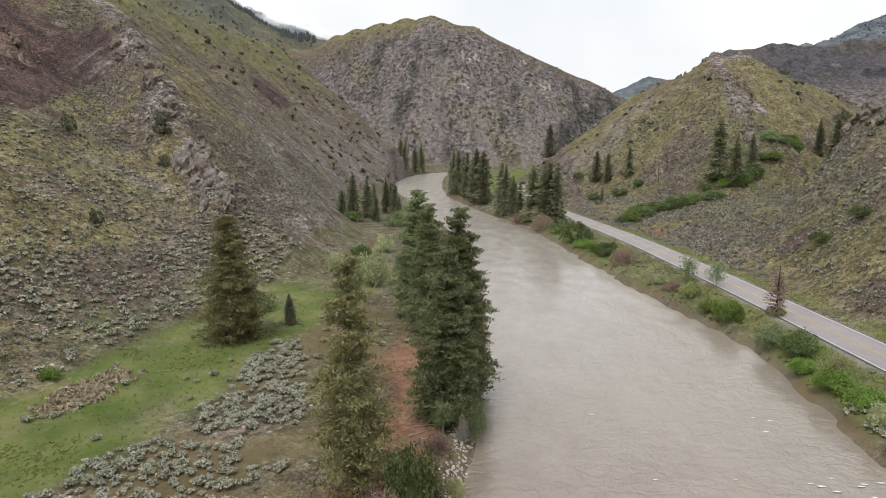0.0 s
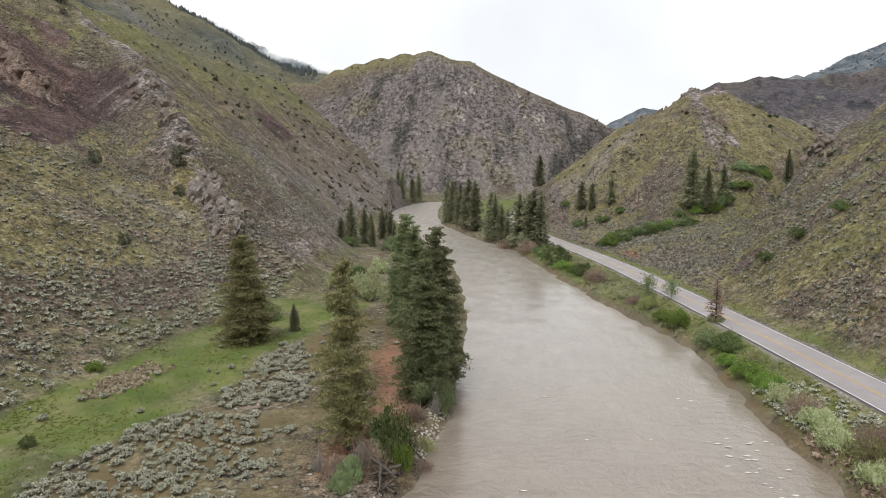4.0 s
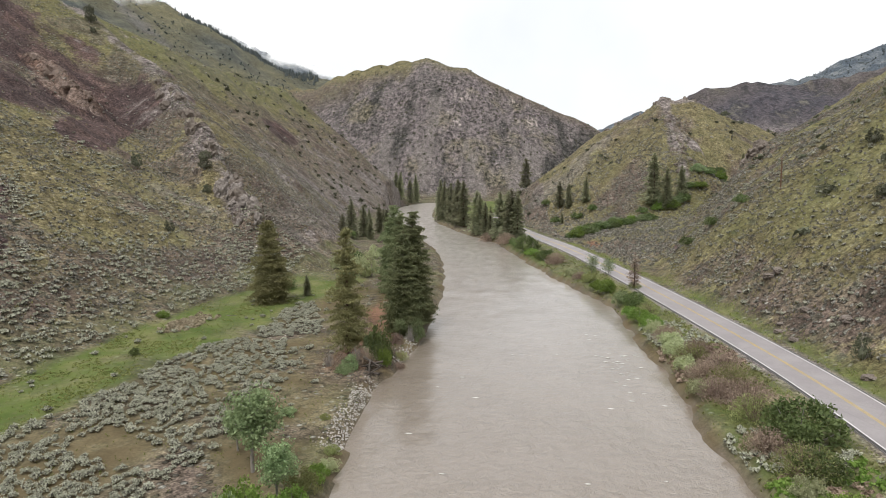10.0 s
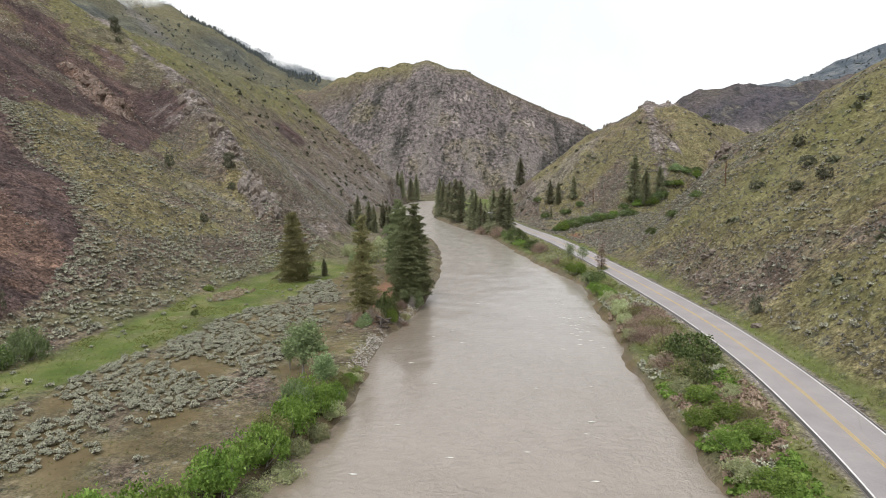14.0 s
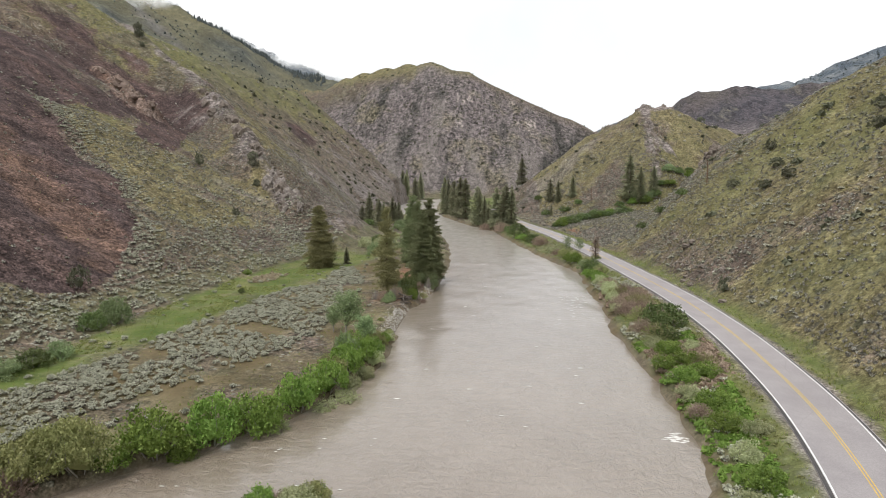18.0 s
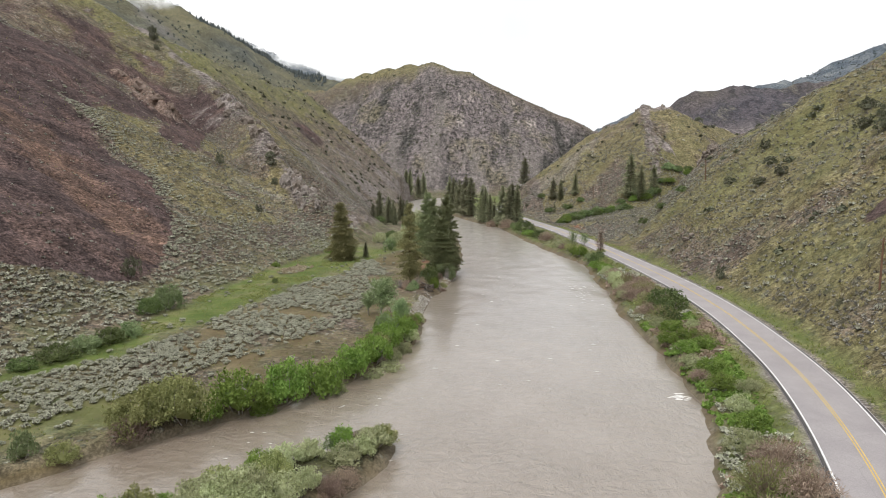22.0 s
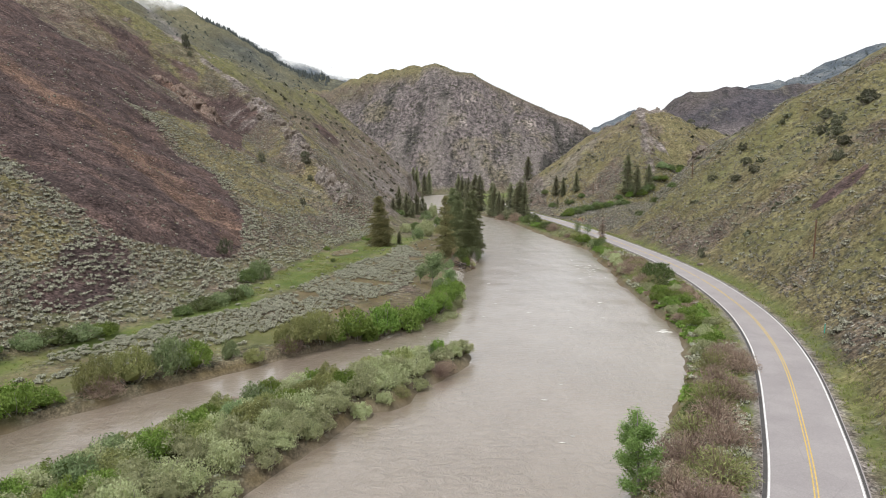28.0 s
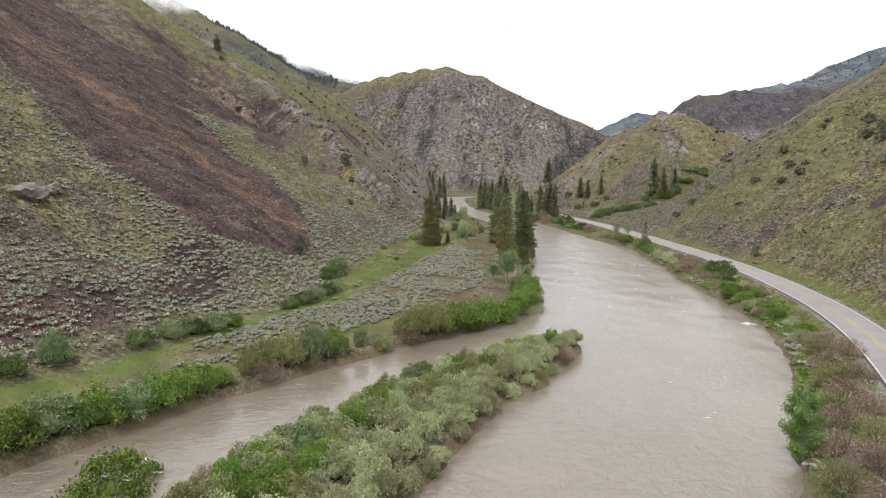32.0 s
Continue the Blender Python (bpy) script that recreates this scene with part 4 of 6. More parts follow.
def fir_meshes(name, h, base_r, mat, seed, whorls, per, bare, power, gaps, ragged, tuft=0.30, dense=9):
    """A fir seen from near: whorls of boughs, each with flat clumps of needles along its outer part."""
    r = np.random.default_rng(seed)
    ts = np.linspace(0, 1, 9)
    lean = r.normal(0, 0.012, 2) * h
    axis = lambda f: np.array([lean[0] * f * f, lean[1] * f * f, f * h * 0.985])
    trunk = tube([axis(t) - [0, 0, 0.3 * (t == 0)] for t in ts], 0.015 * h * (1 - ts) ** 0.8 + 0.025, 8)
    wood, cen, out, size = [], [], [], []
    side_bias = 1 + ragged * np.convolve(r.normal(0, 1, 40), np.ones(3) / 3, "same")
    f = bare
    k = 0
    while f < 0.985:
        profile = (1 - f) ** power * min(1.0, (f - bare) * 3.2 + 0.62)
        burst = r.uniform(1 - ragged, 1 + 0.5 * ragged)
        for j in range(max(4, int(per * (0.6 + 0.5 * profile)))):
            if r.random() < gaps:
                continue
            az = 2 * np.pi * (j + r.uniform(-0.4, 0.4)) / per + k * 1.3
            L = (base_r * profile * burst * side_bias[(int(az * 2) + k * 3) % 40] + 0.25) * r.uniform(0.72, 1.15)
            d = np.array([np.cos(az), np.sin(az), 0.0])
            rise = 0.75 * f - 0.28 * (1 - f) + r.uniform(-0.1, 0.1)
            b = axis(f)
            n = max(2, int(L / 0.42))
            u = np.linspace(0.30, 1.0, n) + r.uniform(-0.05, 0.05, n)
            lateral = np.array([-d[1], d[0], 0.0])
            spine = b + d * (u * L)[:, None] + np.stack([np.zeros(n), np.zeros(n), rise * u * L - 0.16 * L * u * u], 1)
            spine = spine + lateral * (r.uniform(-0.26, 0.26, n) * L * u)[:, None]
            m = dense
            wide = (0.20 + 0.13 * L * (1.15 - u))[:, None, None]
            p = spine[:, None] + r.normal(0, 1, (n, m, 3)) * [1, 1, 0.36] * wide
            cen.append(p.reshape(-1, 3))
            out.append((d + [0, 0, 0.15] + r.normal(0, 0.4, (n, m, 3))).reshape(-1, 3))
            size.append(r.uniform(0.7, 1.3, n * m) * tuft)
            if L > 0.7:
                wood.append(tube([b, b + d * L * 0.5 + [0, 0, rise * L * 0.5 - 0.04 * L], b + d * L * 0.95 + [0, 0, (rise - 0.15) * L * 0.95]], [0.045, 0.028, 0.01], 3))
        f += (1 - bare) / whorls * r.uniform(0.7, 1.3)
        k += 1
    cen, out, size = np.concatenate(cen), np.concatenate(out), np.concatenate(size)
    v, fc = leaves_flat(cen, out, size * 1.9, size * 0.95, r)
    tv, tf = joined([trunk] + wood)
    return mesh_from(name + "_trunk", tv, tf, [BARK], True), mesh_from(name + "_crown", v, fc, [mat], False)


def plant(name, meshes, label, category, group="", names=("trunk", "crown")):
    ob = new(name)
    for n, me in zip(names, meshes):
        child = part(n, me, ob)
        if n in ("branchwork", "foliage"):
            child["kind"] = "stuff"
    return tagged(ob, label, category, group)


def stand(ob, x, y, sx=1.0, sz=None, turn=None, sink=0.15, tilt=0.0, z=None):
    """The pose of a plant or stone on the ground at (x, y)."""
    a = rng.uniform(0, 360) if turn is None else turn
    z0 = (height(x, y) if z is None else z) - sink
    return pose(x, y, z0, rng.uniform(-tilt, tilt), rng.uniform(-tilt, tilt), a) @ Matrix.Diagonal((sx, sx, sz or sx, 1))


def lump(centre, radius, r, squash=0.85):
    """A rough little ball of foliage, 20 triangles."""
    g = (1 + 5 ** 0.5) / 2
    v = np.array([[-1, g, 0], [1, g, 0], [-1, -g, 0], [1, -g, 0], [0, -1, g], [0, 1, g], [0, -1, -g], [0, 1, -g], [g, 0, -1], [g, 0, 1], [-g, 0, -1], [-g, 0, 1]]) / 1.902
    f = np.array([[0, 11, 5], [0, 5, 1], [0, 1, 7], [0, 7, 10], [0, 10, 11], [1, 5, 9], [5, 11, 4], [11, 10, 2], [10, 7, 6], [7, 1, 8],
                  [3, 9, 4], [3, 4, 2], [3, 2, 6], [3, 6, 8], [3, 8, 9], [4, 9, 5], [2, 4, 11], [6, 2, 10], [8, 6, 7], [9, 8, 1]])
    return centre + v * r.uniform(0.75, 1.2, (12, 1)) * radius * [1, 1, squash], f


def bush_meshes(name, mat, seed, lobes=7, leaves=620, leaf=0.085, stems=9, tall=1.0):
    """A shrub of height 1 and half-width 1: billows of small leaves over a dome of branches."""
    r = np.random.default_rng(seed)
    cs, rad = [], []
    for i in range(lobes):
        a, e = i * 2.4 + r.uniform(-0.4, 0.4), (i + 0.5) / lobes
        reach = r.uniform(0.50, 0.78) * np.sqrt(1 - e * e * 0.92)
        cs.append([np.cos(a) * reach, np.sin(a) * reach, (0.16 + 0.58 * e + r.uniform(-0.10, 0.12)) * tall])
        rad.append(r.uniform(0.13, 0.25))
    cs, rad = np.array(cs), np.array(rad)
    pick = r.integers(0, lobes, leaves)
    d = r.normal(0, 1, (leaves, 3))
    d[:, 2] += 0.25
    d /= np.linalg.norm(d, axis=1)[:, None]
    shell = r.uniform(0.50, 1.10, leaves) + (r.random(leaves) < 0.18) * r.uniform(0.05, 0.6, leaves)
    p = cs[pick] + d * (rad[pick] * shell)[:, None] * [1.1, 1.1, 1.0]
    p[:, 2] = np.maximum(p[:, 2], r.uniform(0.02, 0.2, leaves))
    ln = r.uniform(0.6, 1.5, leaves) * leaf
    cores = joined([lump(np.array([0, 0, 0.28]), 0.40, r, 0.65)])
    v, f = joined([leaves_flat(p, d + [0, 0, 0.2], ln * 1.2, ln * r.uniform(0.7, 1.1, leaves), r), cores])
    sticks = []
    for i in range(stems):
        c = cs[(i * 3) % lobes]
        b = np.array([c[0] * 0.25, c[1] * 0.25, -0.05])
        tip = c + r.normal(0, 0.08, 3) + [0, 0, 0.15]
        mid = b * 0.5 + tip * 0.5 + r.normal(0, 0.05, 3)
        sticks.append(tube([b, mid, tip], [0.018, 0.012, 0.004], 4))
    sv, sf = joined(sticks)
    return mesh_from(name + "_stems", sv, sf, [GREY_WOOD], True), mesh_from(name + "_leaves", v, f, [mat], False)


def twig_meshes(name, mat, seed, twigs=260, leaves=260, leaf_mat=None):
    """A leafless shrub: a haze of thin twigs with few buds."""
    r = np.random.default_rng(seed)
    sticks = []
    for i in range(twigs):
        a, d = r.uniform(0, 2 * np.pi), r.uniform(0.1, 0.95)
        top = np.array([np.cos(a) * d, np.sin(a) * d, r.uniform(0.45, 1.0) * (1.05 - 0.62 * d * d)])
        b = top * [0.2, 0.2, 0.0]
        mid = b * 0.5 + top * 0.5 + r.normal(0, 0.05, 3)
        sticks.append(tube([b, mid, top], [0.014, 0.009, 0.003], 3))
    v, f = joined(sticks)
    d = r.normal(0, 1, (leaves, 3))
    d /= np.linalg.norm(d, axis=1)[:, None]
    d[:, 2] = np.abs(d[:, 2])
    p = d * r.uniform(0.45, 1.02, (leaves, 1)) * [1, 1, 0.9]
    ln = r.uniform(0.07, 0.20, leaves)
    lv, lf = cards(p, d * 0.5 + r.normal(0, 0.5, (leaves, 3)), ln, ln * 0.16, r)
    return mesh_from(name + "_twigs", v, f, [mat], False), mesh_from(name + "_buds", lv, lf, [leaf_mat or mat], False)


def broadleaf_meshes(name, mat, seed, h=8.0, spread=2.6, leaves=900, leaf=0.42, bare=0.3, trunk_mat=None):
    """A small leafy tree: a trunk that forks into limbs, each with clouds of leaves."""
    r = np.random.default_rng(seed)
    wood, cen, out = [], [], []
    lean = r.normal(0, 0.06, 2)
    wood.append(tube([[0, 0, -0.3], [lean[0] * h * 0.3, lean[1] * h * 0.3, h * 0.35], [lean[0] * h * 0.7, lean[1] * h * 0.7, h * 0.9]], [0.022 * h, 0.016 * h, 0.004 * h], 7))
    limbs = 13
    for i in range(limbs):
        f = bare + (0.95 - bare) * i / limbs
        a = i * 2.4 + r.uniform(-0.5, 0.5)
        L = spread * (1.0 - 0.55 * f) * r.uniform(0.7, 1.2)
        b = np.array([lean[0] * h * f, lean[1] * h * f, f * h * 0.85])
        tip = b + [np.cos(a) * L, np.sin(a) * L, L * 0.65]
        mid = (b + tip) / 2 + [0, 0, -0.1 * L]
        wood.append(tube([b, mid, tip], [0.009 * h, 0.006 * h, 0.002 * h], 5))
        n = leaves // limbs
        u = r.uniform(0.15, 1.1, n)[:, None]
        p = b + (tip - b) * u + r.normal(0, 0.30 * spread * 0.45, (n, 3))
        cen.append(p)
        out.append(r.normal(0, 1, (n, 3)) + [0, 0, 0.3])
    cen, out = np.concatenate(cen), np.concatenate(out)
    ln = r.uniform(0.5, 1.3, len(cen)) * leaf
    v, f = leaves_flat(cen, out, ln * 1.2, ln * 0.85, r)
    wv, wf = joined(wood)
    return mesh_from(name + "_trunk", wv, wf, [trunk_mat or GREY_WOOD], True), mesh_from(name + "_crown", v, f, [mat], False)


def stone_mesh(name, mat, seed, rough=0.35, flat=0.75, cuts=3):
    bm = bmesh.new()
    bmesh.ops.create_icosphere(bm, subdivisions=cuts, radius=1.0)
    off = Vector((seed * 3.7, seed * 1.3, seed * 2.1))
    for v in bm.verts:
        k = 1 + rough * noise.noise(v.co * 1.1 + off) + rough * 0.6 * noise.noise(v.co * 2.7 + off) + rough * 0.3 * noise.cell(v.co * 3.0 + off)
        v.co = Vector((v.co.x * k, v.co.y * k, v.co.z * k * flat))
    me = bpy.data.meshes.new(name)
    bm.to_mesh(me)
    bm.free()
    me.materials.append(mat)
    return me


def scatter(name, templates, mat, px, py, size, label, category, r, sink=0.05, flat=1.0, lean=0.0):
    """Many small plants as one object: copies of the templates at the given places."""
    z = on_sheet(px, py)
    verts, faces, slots, n0 = [], [], [], 0
    which = r.integers(0, len(templates), len(px))
    for k, (tv, tf, *slot) in enumerate(templates):
        sel = np.where(which == k)[0]
        if not len(sel):
            continue
        a = r.uniform(0, 2 * np.pi, len(sel))
        s = size[sel]
        c, si = np.cos(a) * s, np.sin(a) * s
        x = tv[None, :, 0] * c[:, None] - tv[None, :, 1] * si[:, None] + px[sel][:, None]
        y = tv[None, :, 0] * si[:, None] + tv[None, :, 1] * c[:, None] + py[sel][:, None]
        zz = tv[None, :, 2] * s[:, None] * flat + (z[sel] - sink * s)[:, None]
        verts.append(np.stack([x, y, zz], 2).reshape(-1, 3))
        faces.append((tf[None] + (np.arange(len(sel)) * len(tv))[:, None, None] + n0).reshape(-1, tf.shape[1]))
        slots.append(np.tile(slot[0] if slot else np.zeros(len(tf), int), len(sel)))
        n0 += len(sel) * len(tv)
    ob = new(name, mesh_from(name, np.concatenate(verts), np.concatenate(faces), [mat, SAGE_SHADE], False, np.concatenate(slots)))
    return tagged(ob, label, category, kind="stuff")


def clump_template(seed, n, leaf, height_, spread=1.0, upright=0.4):
    """A low shrub of half-width 1 out of n folded sprays."""
    r = np.random.default_rng(seed)
    d = r.normal(0, 1, (n, 3))
    d[:, 2] = np.abs(d[:, 2])
    d /= np.linalg.norm(d, axis=1)[:, None]
    lobes = r.uniform(-0.55, 0.55, (5, 3)) * [1, 1, 0.2]
    p = lobes[r.integers(0, 5, n)] + d * r.uniform(0.35, 0.75, (n, 1))
    p = p * [spread, spread, height_] + [0, 0, 0.05]
    p[:, 2] = np.maximum(p[:, 2], 0.03)
    ln = r.uniform(0.7, 1.4, n) * leaf
    return leaves_flat(p, d + [0, 0, upright], ln * 1.15, ln * r.uniform(0.75, 1.1, n), r)


def mound_template(seed, height_=0.75):
    """A low rounded shrub as a rough, closed little mound."""
    r = np.random.default_rng(seed)
    rings, seg = [(1.0, 0.0), (0.95, 0.38), (0.6, 0.8)], 7
    verts = []
    for rad, z in rings:
        for j in range(seg):
            a = 2 * np.pi * (j + r.uniform(-0.3, 0.3)) / seg
            k = rad * r.uniform(0.72, 1.22)
            verts.append([np.cos(a) * k, np.sin(a) * k, z * height_ * r.uniform(0.8, 1.2)])
    verts.append([r.uniform(-0.2, 0.2), r.uniform(-0.2, 0.2), height_])
    faces = []
    for i in range(2):
        for j in range(seg):
            a, b = i * seg + j, i * seg + (j + 1) % seg
            faces += [[a, b, b + seg], [a, b + seg, a + seg]]
    faces += [[2 * seg + j, 2 * seg + (j + 1) % seg, 3 * seg] for j in range(seg)]
    return np.array(verts), np.array(faces)


def sage_template(seed, lobes, n, leaf, height_):
    """A rounded shrub of half-width 1: a huddle of small billows with n leaf tufts standing out of them."""
    r = np.random.default_rng(seed)
    cs, rad = [], []
    for i in range(lobes):
        a = i * 2.4 + r.uniform(-0.5, 0.5)
        reach = (0.62 * np.sqrt((i + 0.4) / lobes) if lobes > 1 else 0) * r.uniform(0.8, 1.2)
        cs.append([np.cos(a) * reach, np.sin(a) * reach, height_ * r.uniform(0.36, 0.62) * (1.15 - 0.5 * reach)])
        rad.append(r.uniform(0.30, 0.46) * (1 if lobes > 3 else 1.3))
    cs, rad = np.array(cs), np.array(rad)
    pieces = []
    for c, k in zip(cs, rad):
        v, f = lump(c, k * 0.62, r, 0.85)
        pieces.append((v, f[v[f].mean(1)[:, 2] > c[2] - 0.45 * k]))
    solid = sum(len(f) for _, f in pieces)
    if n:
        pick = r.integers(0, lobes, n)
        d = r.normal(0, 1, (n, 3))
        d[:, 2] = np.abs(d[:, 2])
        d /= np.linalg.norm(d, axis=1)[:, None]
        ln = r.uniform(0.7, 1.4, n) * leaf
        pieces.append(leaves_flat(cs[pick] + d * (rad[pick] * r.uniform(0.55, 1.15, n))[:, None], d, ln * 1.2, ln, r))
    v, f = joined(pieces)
    # most core faces get the dark slot, as painted shade between the leaf tufts
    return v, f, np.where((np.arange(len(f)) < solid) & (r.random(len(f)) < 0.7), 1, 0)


def tussock_template(seed, n, leaf, height_):
    """A low shrub seen from afar: a hump, coloured dark for inner shade, under a few tufts of leaves."""
    r = np.random.default_rng(seed)
    a = np.arange(5) * 1.257 + r.uniform(-0.3, 0.3, 5)
    k = r.uniform(0.45, 0.75, 5)
    hump = np.concatenate([np.stack([np.cos(a) * k, np.sin(a) * k, np.zeros(5)], 1), [[0, 0, height_ * 0.6]]]), np.array([[j, (j + 1) % 5, 5] for j in range(5)])
    d = r.normal(0, 1, (n, 3))
    d[:, 2] = np.abs(d[:, 2]) + 0.1
    d /= np.linalg.norm(d, axis=1)[:, None]
    ln = r.uniform(0.7, 1.3, n) * leaf
    v, f = joined([hump, leaves_flat(d * r.uniform(0.45, 0.9, (n, 1)) * [1, 1, height_], d, ln * 1.2, ln, r)])
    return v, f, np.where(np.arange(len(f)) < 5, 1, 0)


def blade_template(seed, n, height_, lean=0.35):
    r = np.random.default_rng(seed)
    a, d = r.uniform(0, 2 * np.pi, n), r.uniform(0, 0.6, n)
    b = np.stack([np.cos(a) * d, np.sin(a) * d, np.zeros(n)], 1)
    tip = b + np.stack([np.cos(a) * lean, np.sin(a) * lean, np.full(n, 1.0)], 1) * (r.uniform(0.6, 1.2, n) * height_)[:, None]
    w = np.stack([-np.sin(a), np.cos(a), np.zeros(n)], 1) * 0.16
    return np.stack([b - w, b + w, tip], 1).reshape(-1, 3), np.arange(3 * n).reshape(-1, 3)

# ---------------------------------------------------------------- conifers
conifers = {
    "tall": plant("conifer_tree", fir_meshes("fir", 21.6, 4.0, YELLOW_NEEDLES, 11, 32, 9, 0.12, 0.62, 0.12, 0.32, 0.15, 22), "tall open-crowned fir on the grassy river flat", "conifer tree"),
    "full": plant("conifer_tree", fir_meshes("fir", 23.0, 5.0, NEEDLES, 12, 38, 11, 0.04, 0.68, 0.05, 0.24, 0.17, 20), "tall dense dark green fir at the water's edge", "conifer tree", "firs by the river"),
    "old": plant("conifer_tree", fir_meshes("fir", 19.5, 5.0, YELLOW_NEEDLES, 13, 32, 11, 0.05, 0.64, 0.06, 0.22, 0.17, 20), "broad olive-brown conifer at the edge of the meadow", "conifer tree"),
    "spruce": plant("conifer_tree", conifer_meshes("spruce", 22.0, 4.2, FAR_NEEDLES, 14, 44, 8, 13, 0.04, 0.05, 0.30, 0.85, 1.2, 0.4), "slender dark spruce in a riverside stand", "conifer tree", "spruces along the river"),
    "spruce_b": plant("conifer_tree", conifer_meshes("spruce", 22.0, 5.0, FAR_NEEDLES, 15, 42, 8, 13, 0.06, 0.10, 0.25, 0.7, 1.25, 0.5), "dark uneven spruce in a riverside stand", "conifer tree", "spruces along the river"),
}
full_h = {"tall": 21.6, "full": 23.0, "old": 19.5, "spruce": 22.0, "spruce_b": 22.0}


def conifer(kind, x, y, h, label="", group="", wide=1.0, first={}):
    s = h / full_h[kind]
    m = stand(conifers[kind], x, y, s * wide, s, tilt=0.8)
    if kind not in first:
        first[kind] = True
        ob = conifers[kind]
        ob.matrix_basis = m
    else:
        base = conifers[kind].matrix_basis.copy()
        conifers[kind].matrix_basis = Matrix.Identity(4)
        ob = copy_thing(conifers[kind], m)
        conifers[kind].matrix_basis = base
    return tagged(ob, label, "", group)


conifer("tall", -20.9, 37.1, 21.6, wide=0.98)
conifer("full", -13.4, 61.0, 23.0, wide=0.92)
conifer("full", -14.4, 53.0, 19.3, wide=1.02)
conifer("full", -22.6, 91.0, 22.6)
conifer("full", -19.6, 83.0, 21.2, wide=0.95)
conifer("old", -48.6, 76.0, 19.6, wide=0.98)
conifer("spruce", -42.9, 84.0, 5.4, "small young conifer in the meadow", wide=1.3)
for i, (x, y, h) in enumerate([(-63.4, 213.5, 19.3), (-61.1, 227.4, 15.5), (-57.3, 247, 15.5), (-66.1, 207.4, 10), (-59.7, 233.6, 13.6), (-96, 548, 24), (-98, 566, 25), (-92, 590, 26), (-89, 612, 31), (-101, 556, 20),
                               (-50, 236, 9), (-58, 262, 12), (-55.5, 216, 11), (-53, 244, 13)]):
    conifer(("spruce", "spruce_b")[i % 2], x, y, h, "dark spruce on the far bank below the scree", "spruces below the scree")
for i, (x, y, h) in enumerate([(-35.6, 347, 27), (-32, 340, 25.5), (-26.5, 320, 24.3), (-20.3, 296, 27), (-16.6, 284, 26), (-8.2, 250, 22), (-6.2, 246, 21.4), (-3.4, 239, 17), (-0.9, 234, 14.8), (3.6, 222.4, 22),
                               (7.2, 215, 21.8), (9, 211.7, 23.3), (11, 209, 22.6), (-29, 332, 22), (-23, 306, 21), (6, 222, 17), (-4, 252, 14), (22, 384, 22), (-24, 330, 19)]):
    conifer(("spruce", "spruce_b")[(i * 2 + i // 3) % 2], x, y, h)
for i, (x, y, h) in enumerate([(36.8, 288.6, 14.4), (41.2, 283.5, 13.6), (49.6, 277, 13.4), (35.5, 262, 6.5), (75.8, 238.8, 24.5), (80.5, 234, 19.5), (89, 241, 14), (126.6, 268, 16), (134.5, 270, 17)]):
    conifer(("spruce_b", "spruce")[i % 2], x, y, h, "dark fir in a side gully above the road", "firs in the gully")

# ---------------------------------------------------------------- shrubs
kinds = {}
for kind, mat, n, leaf in (("willow", WILLOW, 3000, 0.047), ("olive", OLIVE, 4000, 0.038), ("silver", SILVER, 2200, 0.052), ("dark", DARK_LEAF, 2600, 0.047), ("green", ASPEN, 2700, 0.046)):
    kinds[kind] = [bush_meshes(kind, mat, 100 + 10 * len(kinds) + v, 26, n, leaf) for v in range(3)]
kinds["brown"] = [twig_meshes("brown", BROWN_TWIGS, 200 + v, 120, 1900, OLIVE if v == 2 else None) for v in range(3)]
kinds["grey"] = [twig_meshes("grey", GREY_WOOD, 250 + v, 120, 60, BROWN_TWIGS) for v in range(2)]
kinds["juniper"] = [bush_meshes("juniper", JUNIPER, 300 + v, 14, 900, 0.07, tall=1.1) for v in range(2)]
BUSH_TEXT = {
    "willow": ("willow_bush", "leafy bright green willow bush on the riverbank", "bush", "riverbank willows"),
    "olive": ("willow_bush", "large olive-green willow bush on the riverbank", "bush", "riverbank willows"),
    "silver": ("silver_willow_bush", "pale silvery green willow bush by the water", "bush", "silvery bushes by the water"),
    "dark": ("shrub", "dark green leafy shrub beside the road bank", "shrub", "shrubs along the bank"),
    "green": ("shrub", "fresh green shrub at the foot of the slope", "shrub", "shrubs along the bank"),
    "brown": ("bare_shrub", "leafless brown twiggy shrub on the riverbank", "shrub", "bare shrubs on the bank"),
    "grey": ("dead_shrub", "pale grey dead shrub with bare branches", "shrub", "dead shrubs"),
    "juniper": ("juniper_bush", "round dark juniper bush on the dry slope", "bush", "junipers on the slopes"),
}
counts = {}


def bush(kind, x, y, w, h, label=""):
    name, text, cat, group = BUSH_TEXT[kind]
    n = counts.get(kind, 0)
    counts[kind] = n + 1
    meshes = kinds[kind][n % len(kinds[kind])]
    ob = plant(name, meshes, label or text, cat, group, ("branchwork", "foliage"))
    ob.matrix_basis = stand(ob, x, y, w * 0.64, h * 1.2, sink=0.1)
    return ob


